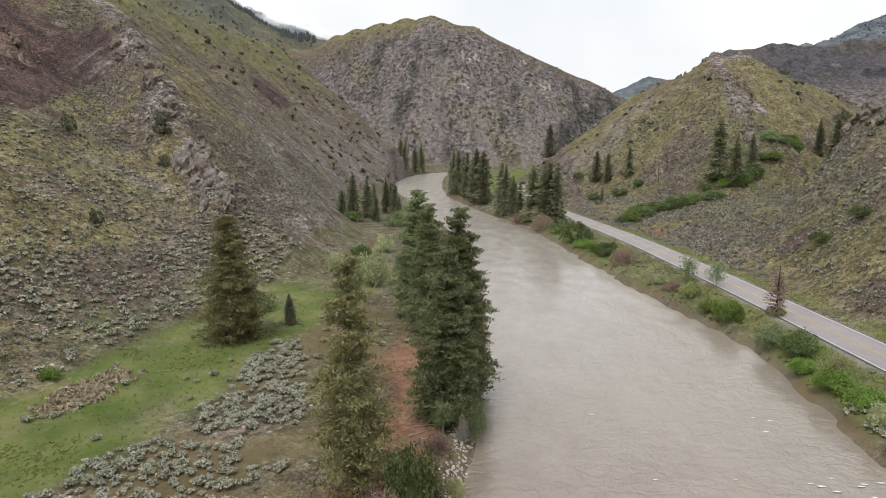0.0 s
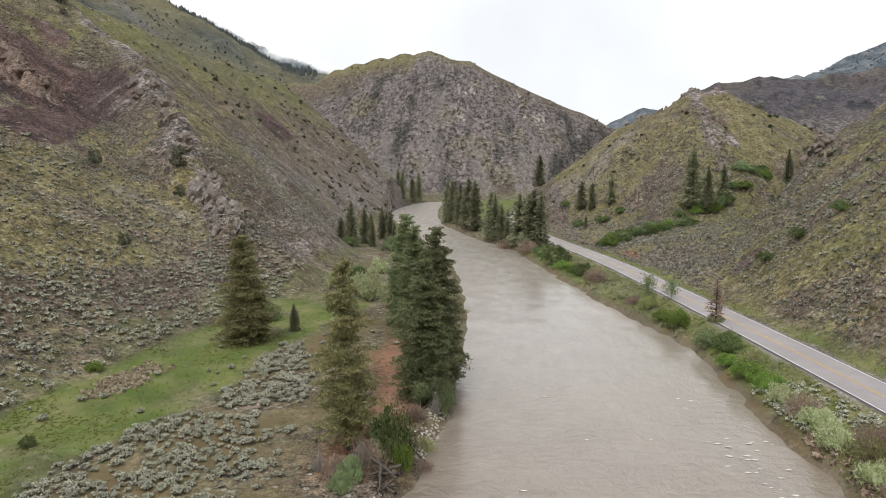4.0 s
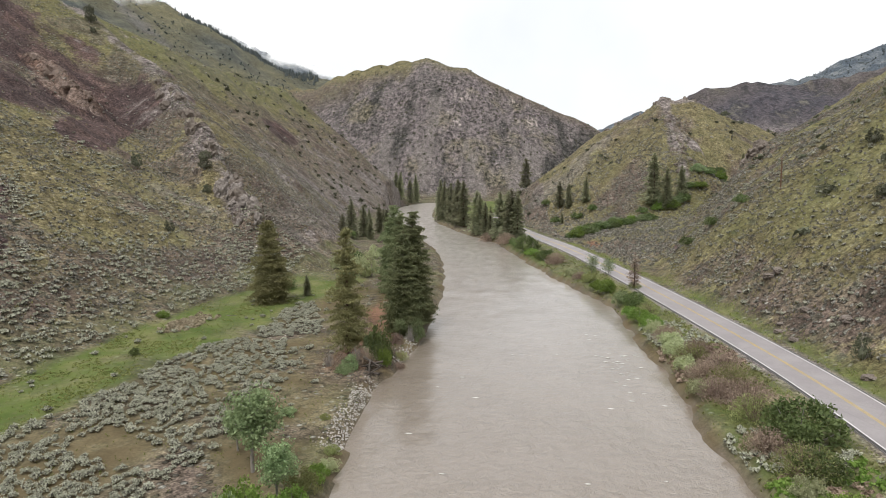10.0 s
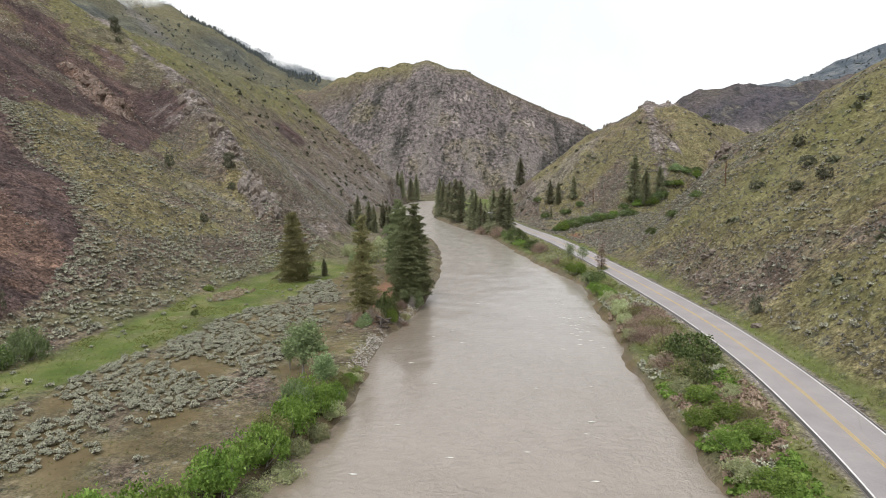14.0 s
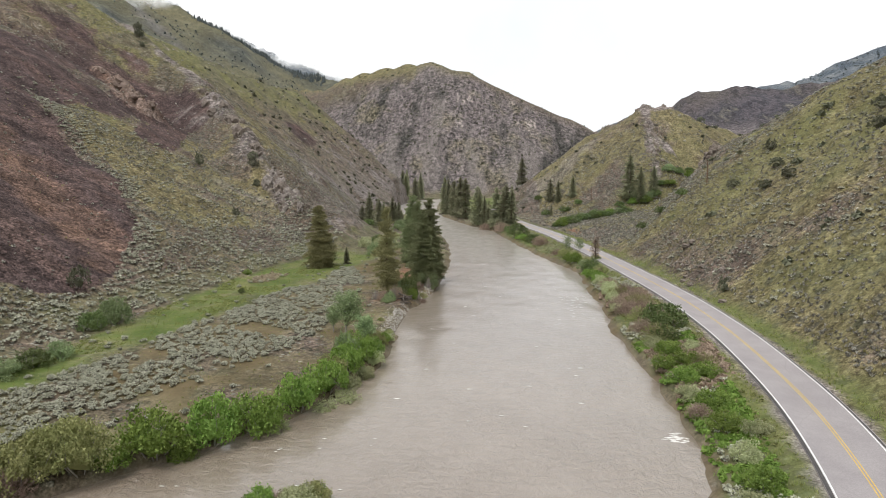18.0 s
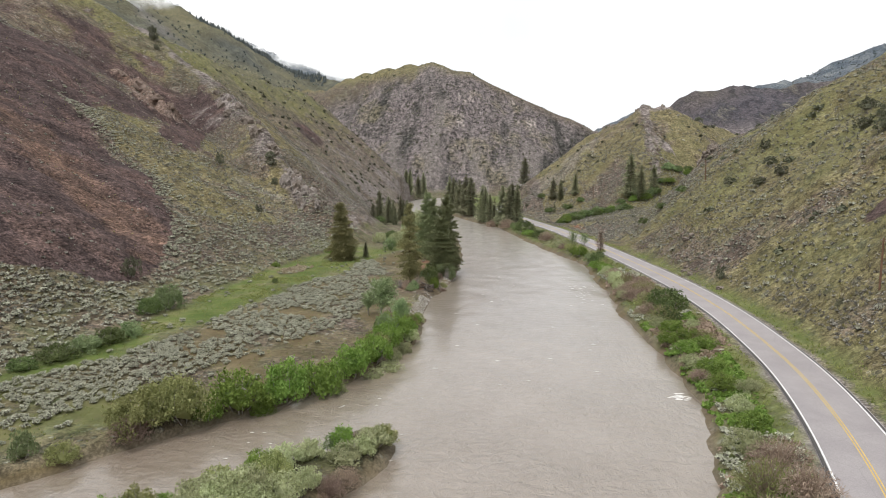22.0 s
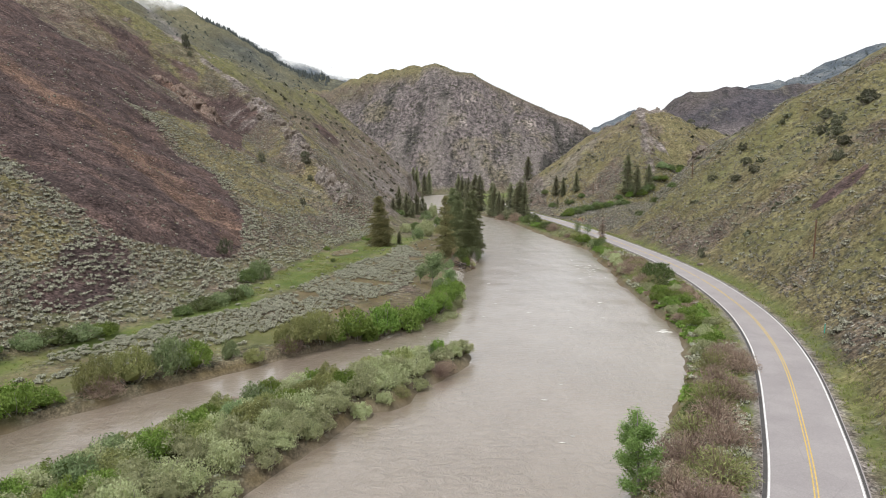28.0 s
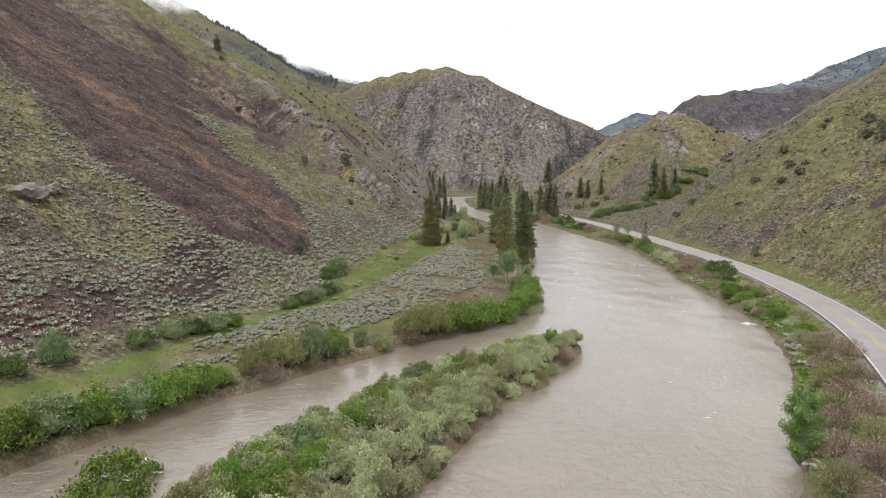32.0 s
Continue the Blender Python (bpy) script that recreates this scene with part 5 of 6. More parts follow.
# western bank, from the cottonwoods down to the side channel
for kind, x, y, w, h in [("olive", -38.6, -54.2, 6.2, 4.0), ("olive", -35.0, -51.2, 6.6, 4.9), ("olive", -37.4, -51.0, 5.6, 4.4), ("brown", -38.8, -55.5, 4.0, 2.4), ("willow", -30.2, -46.5, 7.0, 4.6), ("willow", -26.0, -42.0, 6.5, 4.8), ("willow", -22.4, -38.0, 6.5, 4.6), ("willow", -19.5, -32.0, 6.0, 4.4), ("willow", -17.5, -26.5, 5.5, 4.0),
                         ("silver", -15.0, -27.0, 4.5, 2.2), ("silver", -16.6, -30.5, 3.5, 1.8), ("willow", -16.6, -19.0, 5.5, 4.2), ("willow", -15.6, -13.5, 5.0, 3.8), ("green", -17.5, -15.0, 4.5, 4.4), ("silver", -13.6, -13.0, 3.0, 2.0),
                         ("willow", -14.6, -9.0, 3.5, 2.4), ("olive", -14.8, -5.5, 3.2, 2.2), ("silver", -14.0, -18.0, 3.0, 2.2), ("willow", -32.8, -49.5, 3.6, 2.0), ("willow", -27.6, -45.3, 3.0, 2.0),
                         ("olive", -42.6, -61.0, 3.4, 1.9), ("green", -46.0, -62.0, 2.6, 2.8), ("willow", -49.4, -66.5, 4.6, 3.8), ("green", -51.5, -69.0, 5.6, 5.0), ("olive", -55.0, -73.0, 6.0, 4.6), ("olive", -57.8, -76.5, 4.8, 4.2), ("brown", -56.5, -77.0, 4.5, 2.6),
                         ("willow", -62.5, -84.5, 5.5, 3.6), ("willow", -65.0, -88.5, 6.0, 3.8), ("green", -66.8, -91.8, 5.5, 3.6), ("willow", -69.0, -95.0, 6.5, 3.8), ("green", -71.8, -98.5, 6.5, 4.4), ("willow", -74.0, -102.5, 6.5, 4.2), ("olive", -78.0, -108.0, 7.0, 4.2),
                         ("willow", -18.5, -11.0, 4.0, 3.4), ("olive", -18.0, -22.5, 4.5, 3.0), ("silver", -15.2, -22.0, 3.2, 2.0), ("silver", -20.5, -37.0, 3.4, 1.8), ("willow", -14.2, -3.0, 2.6, 1.6), ("silver", -14.0, 0.5, 2.4, 1.2), ("brown", -19.6, -26.0, 3.0, 1.8), ("olive", -14.4, 3.5, 1.8, 0.9), ("willow", -80.0, -115.0, 7.0, 4.0), ("willow", -60.8, -82.0, 4.0, 2.4), ("willow", -60.0, -106.5, 8.5, 5.0)]:
    bush(kind, x, y, w, h)
# at the foot of the western slope
for kind, x, y, w, h in [("green", -66.4, 2.0, 6.0, 5.0), ("dark", -67.5, -3.0, 5.0, 3.6), ("dark", -64.5, -33, 5.5, 2.4), ("green", -63.4, -28, 5.0, 2.6), ("dark", -62.4, -23.5, 4.6, 2.6), ("green", -61.6, -19, 4.0, 2.6), ("dark", -66.5, -37.5, 4.0, 2.0),
                         ("green", -73.5, -57, 5.5, 2.8), ("dark", -75.4, -60.5, 5.0, 2.6), ("green", -77.0, -64.5, 5.0, 2.6), ("willow", -72.0, -53.0, 4.5, 2.2), ("dark", -79, -70, 4.5, 2.4), ("green", -84, -82, 4.0, 4.2), ("dark", -86, -88, 5.0, 2.6),
                         ("dark", -52, 92, 7.0, 2.6), ("dark", -55.5, 96, 4.5, 2.0), ("willow", -57, 93, 5.0, 1.8), ("green", -38, 104, 5.0, 4.5), ("silver", -34.5, 113, 6.5, 6.0), ("silver", -38.5, 118, 6.0, 5.4), ("green", -31, 128, 4.5, 4.0), ("silver", -47, 128, 6.0, 4.2),
                         ("dark", -44, 140, 6.0, 4.0), ("silver", -40, 152, 6.0, 4.0), ("dark", -36, 172, 6.0, 4.0), ("green", -46, 205, 7.0, 5.0), ("silver", -44, 222, 6.0, 8.0), ("dark", -60, 195, 6.0, 3.0), ("dark", -55.5, 33.5, 1.8, 1.3), ("willow", -64, 57, 2.5, 1.4)]:
    bush(kind, x, y, w, h)
# by the firs and the driftwood
for kind, x, y, w, h in [("dark", -15.6, 35.4, 4.4, 5.2), ("green", -16.8, 36.2, 3.4, 4.4), ("willow", -14.2, 33.0, 2.2, 3.0), ("brown", -17.6, 33.5, 3.6, 2.6), ("brown", -20.5, 31.0, 3.0, 2.2), ("green", -19.5, 28.5, 2.6, 1.4), ("brown", -13.0, 40.0, 2.4, 1.3), ("brown", -12.6, 36.0, 2.2, 1.0),
                         ("green", -11.8, 50.5, 3.4, 3.6), ("green", -18.3, 41.0, 2.4, 2.4), ("green", -22.5, 12.5, 2.4, 1.0), ("olive", -17.5, 11.5, 1.4, 0.7), ("dark", -17.5, 60, 2.6, 2.4), ("brown", -14.6, 45.5, 2.5, 1.8), ("grey", -18.6, 33.0, 3.0, 3.0), ("grey", -22.8, 32.0, 2.0, 2.4), ("green", -19.2, 30.5, 2.8, 2.2), ("grey", -12.4, 48.0, 2.0, 2.6)]:
    bush(kind, x, y, w, h)
# strip between the water and the road
for kind, x, y, w, h in [("dark", 35.2, 7.0, 8.5, 4.6), ("brown", 33.0, 1.0, 5.5, 2.8), ("brown", 31.5, 6.0, 4.5, 2.6), ("dark", 34.0, 0.5, 5.0, 2.4), ("brown", 36.2, 13.0, 5.5, 2.6), ("brown", 33.4, 14.0, 5.0, 3.0), ("brown", 34.6, 19.0, 6.0, 3.0), ("brown", 32.2, 22.0, 5.0, 2.6),
                         ("brown", 35.0, 25.0, 6.0, 3.0), ("silver", 30.4, 24.0, 3.6, 2.0), ("brown", 32.5, 29.0, 5.0, 2.6), ("brown", 35.4, 31.5, 5.5, 2.8), ("silver", 31.0, 33.0, 3.6, 2.2), ("brown", 33.2, 37.0, 5.0, 2.8), ("silver", 31.6, 41.0, 4.0, 2.4), ("brown", 34.8, 40.0, 4.5, 2.6),
                         ("silver", 32.4, 46.0, 4.4, 2.6), ("brown", 32.8, 50.0, 4.5, 2.6), ("silver", 31.6, 54.0, 4.0, 2.4), ("willow", 32.2, 58.5, 4.4, 2.4), ("willow", 31.4, 64.0, 4.8, 2.4), ("brown", 33.6, 68.0, 4.5, 2.6), ("dark", 32.4, 75.0, 5.0, 3.4), ("green", 30.8, 80.0, 4.0, 3.0),
                         ("willow", 29.4, 93.0, 5.0, 3.4), ("willow", 28.0, 98.0, 4.0, 2.0), ("olive", 27.6, 108.0, 4.0, 2.6), ("brown", 26.0, 114.0, 4.0, 2.0), ("silver", 24.5, 120.0, 4.0, 2.0), ("brown", 21.6, 141.0, 6.0, 3.4), ("dark", 19.4, 151.0, 6.5, 3.6), ("brown", 22.4, 146.0, 5.0, 2.8),
                         ("dark", 13.8, 174.0, 9.0, 5.6), ("willow", 15.0, 165.0, 6.0, 2.2), ("willow", 17.5, 158.0, 5.0, 1.8), ("willow", 30.6, 70.0, 3.4, 1.8), ("olive", 36.0, 91.0, 3.0, 1.4), ("brown", 6.0, 204, 8.0, 4.5), ("brown", -2, 226, 7.0, 4.0), ("dark", 10, 192, 6.0, 3.4),
                         ("willow", 30.2, -14.0, 4.0, 2.0), ("willow", 32.6, -7.0, 4.6, 2.0), ("willow", 33.4, -13.0, 4.4, 1.8), ("silver", 31.0, -3.5, 3.4, 2.0), ("silver", 36.4, -6.5, 2.6, 1.4), ("willow", 34.4, -19.0, 4.4, 1.8), ("willow", 31.2, -20.5, 4.4, 2.0), ("brown", 35.6, -15.0, 3.4, 1.6),
                         ("silver", 30.2, -26.0, 3.4, 1.8), ("brown", 29.6, -32.0, 3.0, 1.4), ("willow", 32.2, -29.0, 4.6, 1.8), ("willow", 31.4, -36.0, 4.4, 1.8), ("silver", 33.4, -39.0, 3.2, 1.5), ("silver", 30.4, -44.0, 3.4, 1.9), ("willow", 29.6, -50.0, 4.4, 2.0), ("silver", 27.2, -55.0, 4.2, 2.4),
                         ("brown", 28.0, -60.0, 5.0, 2.8), ("brown", 25.2, -64.0, 5.0, 3.0), ("brown", 27.6, -66.5, 4.4, 2.6), ("brown", 23.0, -70.5, 5.0, 3.0), ("willow", 21.4, -74.5, 3.4, 1.8), ("brown", 20.4, -77.5, 5.5, 3.2), ("brown", 23.0, -77.0, 4.5, 2.6), ("dark", 17.6, -80.5, 4.0, 2.0),
                         ("brown", 18.6, -83.5, 5.5, 3.0), ("brown", 15.4, -86.5, 5.0, 3.0), ("brown", 17.4, -90.0, 5.0, 2.8), ("brown", 13.0, -92.0, 5.5, 3.0), ("brown", 14.5, -96.5, 5.5, 2.8), ("brown", 10.4, -97.0, 5.0, 2.4), ("brown", 11.5, -102.0, 5.5, 2.8), ("brown", 7.0, -104.0, 5.0, 2.6), ("brown", 8.5, -110.0, 6.0, 2.8)]:
    bush(kind, x, y, w, h)
# the gully above the road and the bench
for i in range(36):
    t = i / 35
    x, y = np.interp(t, [0, 0.2, 0.4, 0.55, 0.75, 1], [33, 45, 58, 70, 88, 118]), np.interp(t, [0, 0.2, 0.4, 0.55, 0.75, 1], [203, 216, 224, 232, 238, 268])
    bush(("dark", "willow", "green", "dark")[i % 4], x + rng.uniform(-2.5, 2.5), y + rng.uniform(-4, 4), rng.uniform(5, 8), rng.uniform(2.4, 4.2), "leafy green shrub in the gully above the road")
for x, y, w, h in [(33, 270, 6, 3), (44, 268, 7, 3), (52, 268, 6, 3), (30, 300, 6, 3), (57, 121, 5, 2.2), (62, 117, 5, 2.4), (67, 110, 4.5, 2.2)]:
    bush("dark", x, y, w, h, "green shrub on the bench above the road")
# junipers and dark shrubs on the slopes
for x, y, w, h in [(-101.8, 154.5, 4.6, 3.2), (-99.5, 149.5, 4.8, 3.4), (-95.2, 141.5, 3.2, 2.8), (-117.9, 138.4, 4.0, 4.0), (-79.5, 10.5, 4.0, 4.2), (53.2, 29.0, 2.6, 3.0), (149, 362, 7.0, 5.0), (-86, 100, 3.0, 2.4), (-219.0, 268.0, 6.0, 9.0), (-214, 262, 4.0, 3.0),
                   (150, 300, 6, 4), (168, 330, 6, 4), (94, 50, 5, 3), (96, 45, 6, 3.4), (92, 38, 5, 3), (105, 47, 6, 3.5), (108, 52, 5, 3), (112, 40, 7, 3.6), (116, 46, 6, 3.2), (110, 33, 6, 3.0), (118, 36, 7, 3.4), (121, 28, 6, 3.2), (74, 62, 4, 2.2), (78, 58, 4.5, 2.2), (72, 78, 4, 2.0), (84, 21, 4, 2.6), (88, 26, 4.5, 2.6), (100, 60, 5, 3), (80, 70, 4, 2.4), (84, 84, 4, 2.6)]:
    bush("juniper", x, y, w, h)

# the wooded island
island_rng = np.random.default_rng(21)
ix, iy = island_rng.uniform(-66, -6, 2600), island_rng.uniform(-132, -52, 2600)
inner = np.interp(iy, [-190, -100, -75, -58, -52], [10, 9.0, 6.8, 3.0, 0.8]) - along(ISLAND, ix, iy)[0]
chosen = []
for x, y, d in zip(ix, iy, inner):
    if d < -0.2 or len(chosen) > 190 or any((x - a) ** 2 + (y - b) ** 2 < 1.7 ** 2 for a, b in chosen):
        continue
    chosen.append((x, y))
    mid = np.interp(y, [p[1] for p in ISLAND][::-1], [p[0] for p in ISLAND][::-1])
    pale = x > mid + 1.0 or island_rng.random() < 0.35
    kind = "silver" if pale else ("willow", "olive", "willow", "olive", "silver", "willow", "green")[len(chosen) % 7]
    if d < 1.0 and island_rng.random() < 0.22:
        kind = "brown"
    k = 0.62 + 0.38 * min(1.0, max(d, 0) / 3.0)
    bush(kind, x, y, island_rng.uniform(3.2, 4.6) * k, island_rng.uniform(1.9, 3.0) * k)
bush("willow", -14.5, -56.8, 2.8, 2.4, "bright green sapling at the tip of the island")

# ---------------------------------------------------------------- broadleaf trees
tree = plant("cottonwood_tree", broadleaf_meshes("cottonwood", ASPEN, 401, 9.4, 3.6, 4200, 0.25, 0.35), "open-crowned young cottonwood with pale bare limbs", "tree")
tree.matrix_basis = stand(tree, -21.0, -2.0)
for x, y, s in [(-16.6, -7.0, 0.66), (-24.5, 2.5, 0.55), (-14.5, 49.0, 0.42)]:
    ob = copy_thing(tree, stand(tree, x, y, s / 1.0))
    tagged(ob, "small leafy cottonwood sapling near the water")
tree = plant("young_poplar_tree", broadleaf_meshes("poplar", POPLAR, 402, 8.6, 2.2, 13000, 0.13, 0.06), "bright green young poplar at the river's edge", "tree")
tree.matrix_basis = stand(tree, 7.6, -96.0, 1.0, 1.0)
tree = plant("roadside_tree", broadleaf_meshes("roadside", ASPEN, 403, 5.5, 2.4, 1300, 0.20, 0.2), "thin pale green tree beside the road", "tree")
tree.matrix_basis = stand(tree, 29.5, 117.0)
ob = tagged(copy_thing(tree, stand(tree, 33.0, 110.0, 0.9)), "thin pale green tree beside the road")
tree = plant("dead_tree", conifer_meshes("dead", 9.0, 2.4, BROWN_TWIGS, 404, 34, 7, 12, 0.15, 0.15, 0.1, 0.8, 0.42), "dying brown conifer with sparse needles beside the road", "tree")
tree.matrix_basis = stand(tree, 35.6, 90.0)

# ---------------------------------------------------------------- rocks
rock_meshes = [stone_mesh("rock", ROCK, s, 0.55, 0.8, 3) for s in (1, 2, 3)]
red_meshes = [stone_mesh("rock", RED_ROCK, s, 0.6, 0.9, 3) for s in (4, 5)]


def boulder(name, meshes, x, y, sx, sy, sz, turn, label, category="rock", group="", sink=0.35, i=[0]):
    i[0] += 1
    ob = new(name, meshes[i[0] % len(meshes)])
    ob.matrix_basis = pose(x, y, height(x, y) - sz * sink + sz * 0.5, 0, 0, turn) @ Matrix.Diagonal((sx, sy, sz, 1))
    return tagged(ob, label, category, group)


rock_rng = np.random.default_rng(31)
pale_meshes = [stone_mesh("rock", PALE_ROCK, s, 0.6, 0.9, 3) for s in (6, 7, 8)]
boulder("boulder", pale_meshes, -118.5, -41.0, 2.8, 2.5, 2.4, 20, "large pale grey boulder on the dry slope", "boulder", sink=0.1)
boulder("boulder", pale_meshes, -120.5, -32.0, 1.9, 1.6, 1.5, 70, "grey boulder on the dry slope", "boulder", sink=0.1)
for k in range(20):  # the pale face of the spur
    x, y = -75 - 0.9 * k + rock_rng.uniform(-3, 3), 132 + 0.75 * k + rock_rng.uniform(-4, 1)
    s = rock_rng.uniform(0.9, 2.3)
    boulder("rock_outcrop", pale_meshes, x, y, s, s * 0.8, s * rock_rng.uniform(1.0, 1.7), rock_rng.uniform(0, 180), "pale bare rock face on the spur", "rock", "outcrops of the spur")
for k in range(26):  # pale ribs of the rocky spur
    t = k / 25
    x = np.interp(t, [0, 0.25, 0.6, 1], [-73, -88, -113, -160]) + rock_rng.uniform(-7, 5)
    y = np.interp(t, [0, 0.25, 0.6, 1], [131, 143, 174, 232]) + rock_rng.uniform(-6, 4)
    s = rock_rng.uniform(1.0, 2.6)
    boulder("rock_outcrop", rock_meshes, x, y, s * 1.1, s * 0.8, s * rock_rng.uniform(0.9, 1.7), rock_rng.uniform(0, 180), "pale jagged outcrop on the rocky spur", "rock", "outcrops of the spur")
for k in range(34):  # rusty crag
    t = k / 33
    x, y = -194 + 34 * t + rock_rng.normal(0, 3.0), 197 - 25 * t + rock_rng.normal(0, 4.0)
    s = rock_rng.uniform(1.2, 2.8)
    boulder("rock_outcrop", red_meshes, x, y, s * 1.1, s * 0.9, s * rock_rng.uniform(0.9, 1.5), rock_rng.uniform(0, 180), "rusty brown crag on the upper slope", "rock", "rusty crags", 0.62)
for k in range(44):  # crown of the knoll and its rib
    k = k % 22
    t = k / 21
    if k < 13:
        x, y = np.interp(t * 21 / 12, [0, 0.5, 1], [80, 104, 122]) + rock_rng.uniform(-3, 3), np.interp(t * 21 / 12, [0, 0.5, 1], [379, 343, 344]) + rock_rng.uniform(-4, 4)
    else:
        x, y = np.interp(k, [13, 21], [103, 93]) + rock_rng.uniform(-4, 4), np.interp(k, [13, 21], [318, 252]) + rock_rng.uniform(-4, 4)
    s = rock_rng.uniform(0.9, 2.2)
    boulder("rock_outcrop", rock_meshes, x, y, s, s * 0.8, s * rock_rng.uniform(0.9, 1.6), rock_rng.uniform(0, 180), "craggy outcrop on the grassy knoll", "rock", "outcrops of the knoll", 0.75)
for k in range(5):
    boulder("rock_outcrop", rock_meshes, 103 + rock_rng.uniform(-4, 4), 196 + rock_rng.uniform(-6, 6), 2.6, 2.0, 2.8, 40 * k, "small crag on the shoulder above the gully", "rock", "outcrops of the knoll")
for k in range(14):
    x, y = rock_rng.uniform(50, 62), rock_rng.uniform(20, 70)
    s = rock_rng.uniform(0.4, 1.0)
    boulder("rock", rock_meshes, x, y, s * 1.4, s, s * 0.7, rock_rng.uniform(0, 180), "small grey rock on the slope above the road", "rock", "rocks above the road")

# ---------------------------------------------------------------- driftwood and stones on the shore
def log(name, x, y, length, radius, turn, lift=0.0, pitch=4, label="grey weathered log on the riverbank", group="driftwood logs", mat=GREY_WOOD):
    r = np.random.default_rng(int(abs(x * 100 + y * 10)))
    n = 6
    t = np.linspace(0, 1, n)
    pts = np.stack([(t - 0.5) * length, r.normal(0, 0.05, n) * length * 0.2, r.normal(0, 0.03, n)], 1)
    v, f = tube(pts, radius * (1 - 0.55 * t), 8)
    ob = new(name, mesh_from(name, v, f, [mat], True))
    ob.matrix_basis = pose(x, y, height(x, y) + radius * 0.7 + lift, 0, pitch, turn)
    return tagged(ob, label, "log", group)


for k in range(9):
    log("driftwood_log", -15.6 + 0.5 * math.cos(k * 2.1), 30.0 + 1.2 * math.sin(k * 1.7), 2.0 + 0.3 * k, 0.16 + 0.02 * (k % 3), 20 + 37 * k, 0.12 * k, 8, "dark wet driftwood log stacked at the water's edge", mat=WET_WOOD)
for x, y, l, a in [(-16.5, 50.5, 3.6, 15), (-17.2, 48.6, 3.0, 40), (-15.8, 47.5, 2.6, -10), (-17.0, 46.0, 3.4, 25), (-18.4, 52.5, 2.2, 70), (-31.5, 108, 5.5, 60), (-43.5, 81, 2.4, 20), (-52, 62, 2.6, 30)]:
    log("fallen_log", x, y, l * 0.75, 0.08, a, 0.0, 2, "fallen grey branch lying on the needle litter")

pebble = [mound_template(500 + k, 0.7) for k in range(3)]
pr = np.random.default_rng(41)
px_ = -17.2 + pr.normal(0, 1.6, 900)
py_ = pr.uniform(4, 28, 900)
px_ = bank_x(LEFT_BANK, py_) - np.abs(pr.normal(0, 1.2, 900)) + 0.3
scatter("shore_stones", pebble, plain_material("pale_stones", (0.22, 0.20, 0.18), (0.62, 0.59, 0.55), 0.8), px_, py_, pr.uniform(0.04, 0.15, 900), "pale rounded stones on the gravel shore", "stones", pr)
px_ = -12.6 + pr.normal(0, 0.7, 260)
py_ = pr.uniform(38, 50, 260)
scatter("shore_stones", pebble, bpy.data.materials["pale_stones"], px_, py_, pr.uniform(0.06, 0.2, 260), "pale stones under the bank by the firs", "stones", pr)

# ---------------------------------------------------------------- road furniture
TEAL = plain_material("teal_plastic", (0.02, 0.36, 0.28), (0.04, 0.46, 0.37), 0.5, 0.5, 0.05)
POLE_WOOD = plain_material("pole_wood", (0.12, 0.065, 0.040), (0.22, 0.125, 0.080), 0.5)
post = new("marker_post")
v, f = tube([[0, 0, -0.2], [0, 0, 0.6], [0, 0, 1.45]], [0.07, 0.07, 0.07], 8)
part("post", mesh_from("post", v, f, [TEAL], True), post)
v, f = tube([[0, 0, 1.45], [0, 0, 1.50], [0, 0, 1.56]], [0.085, 0.085, 0.03], 8)
part("cap", mesh_from("cap", v, f, [WHITE_PAINT], True), post, "white cap")
post.matrix_basis = pose(46.0, -51.5, height(46.0, -51.5))
tagged(post, "teal plastic marker post on the roadside slope", "post")


def power_pole(x, y, h, turn):
    ob = new("power_pole")
    v, f = tube([[0, 0, -0.5], [0, 0, h * 0.5], [0, 0, h]], [0.17, 0.15, 0.12], 10)
    part("shaft", mesh_from("shaft", v, f, [POLE_WOOD], True), ob)
    v, f = tube([[-0.9, 0, h - 0.5], [0, 0, h - 0.5], [0.9, 0, h - 0.5]], [0.07, 0.07, 0.07], 4)
    part("crossarm", mesh_from("crossarm", v, f, [POLE_WOOD], False), ob)
    for dx in (-0.75, 0.0, 0.75):
        zz = h - 0.45 if dx else h
        v, f = tube([[dx, 0, zz], [dx, 0, zz + 0.09], [dx, 0, zz + 0.2]], [0.05, 0.07, 0.03], 8)
        part("insulator", mesh_from("insulator", v, f, [GREY_WOOD], True), ob, "grey insulator")
    ob.matrix_basis = pose(x, y, height(x, y), 0, 0, turn)
    return tagged(ob, "reddish-brown wooden power pole on the slope", "power pole", "power poles")


power_pole(60.0, -18.6, 8.0, 80)
power_pole(58.0, 258.0, 8.6, 60)
power_pole(70.0, 95.0, 7.5, 70)

# ---------------------------------------------------------------- cover of the ground
sr = np.random.default_rng(51)


def rows_of(cell, x0, x1, y0, y1):
    """Evenly loose places, about one to a cell."""
    gx_, gy_ = np.meshgrid(np.arange(x0, x1, cell), np.arange(y0, y1, cell))
    n = gx_.size
    return gx_.ravel() + sr.uniform(-0.42, 0.42, n) * cell, gy_.ravel() + sr.uniform(-0.42, 0.42, n) * cell


def spread(n, x0, x1, y0, y1):
    return sr.uniform(x0, x1, n), sr.uniform(y0, y1, n)


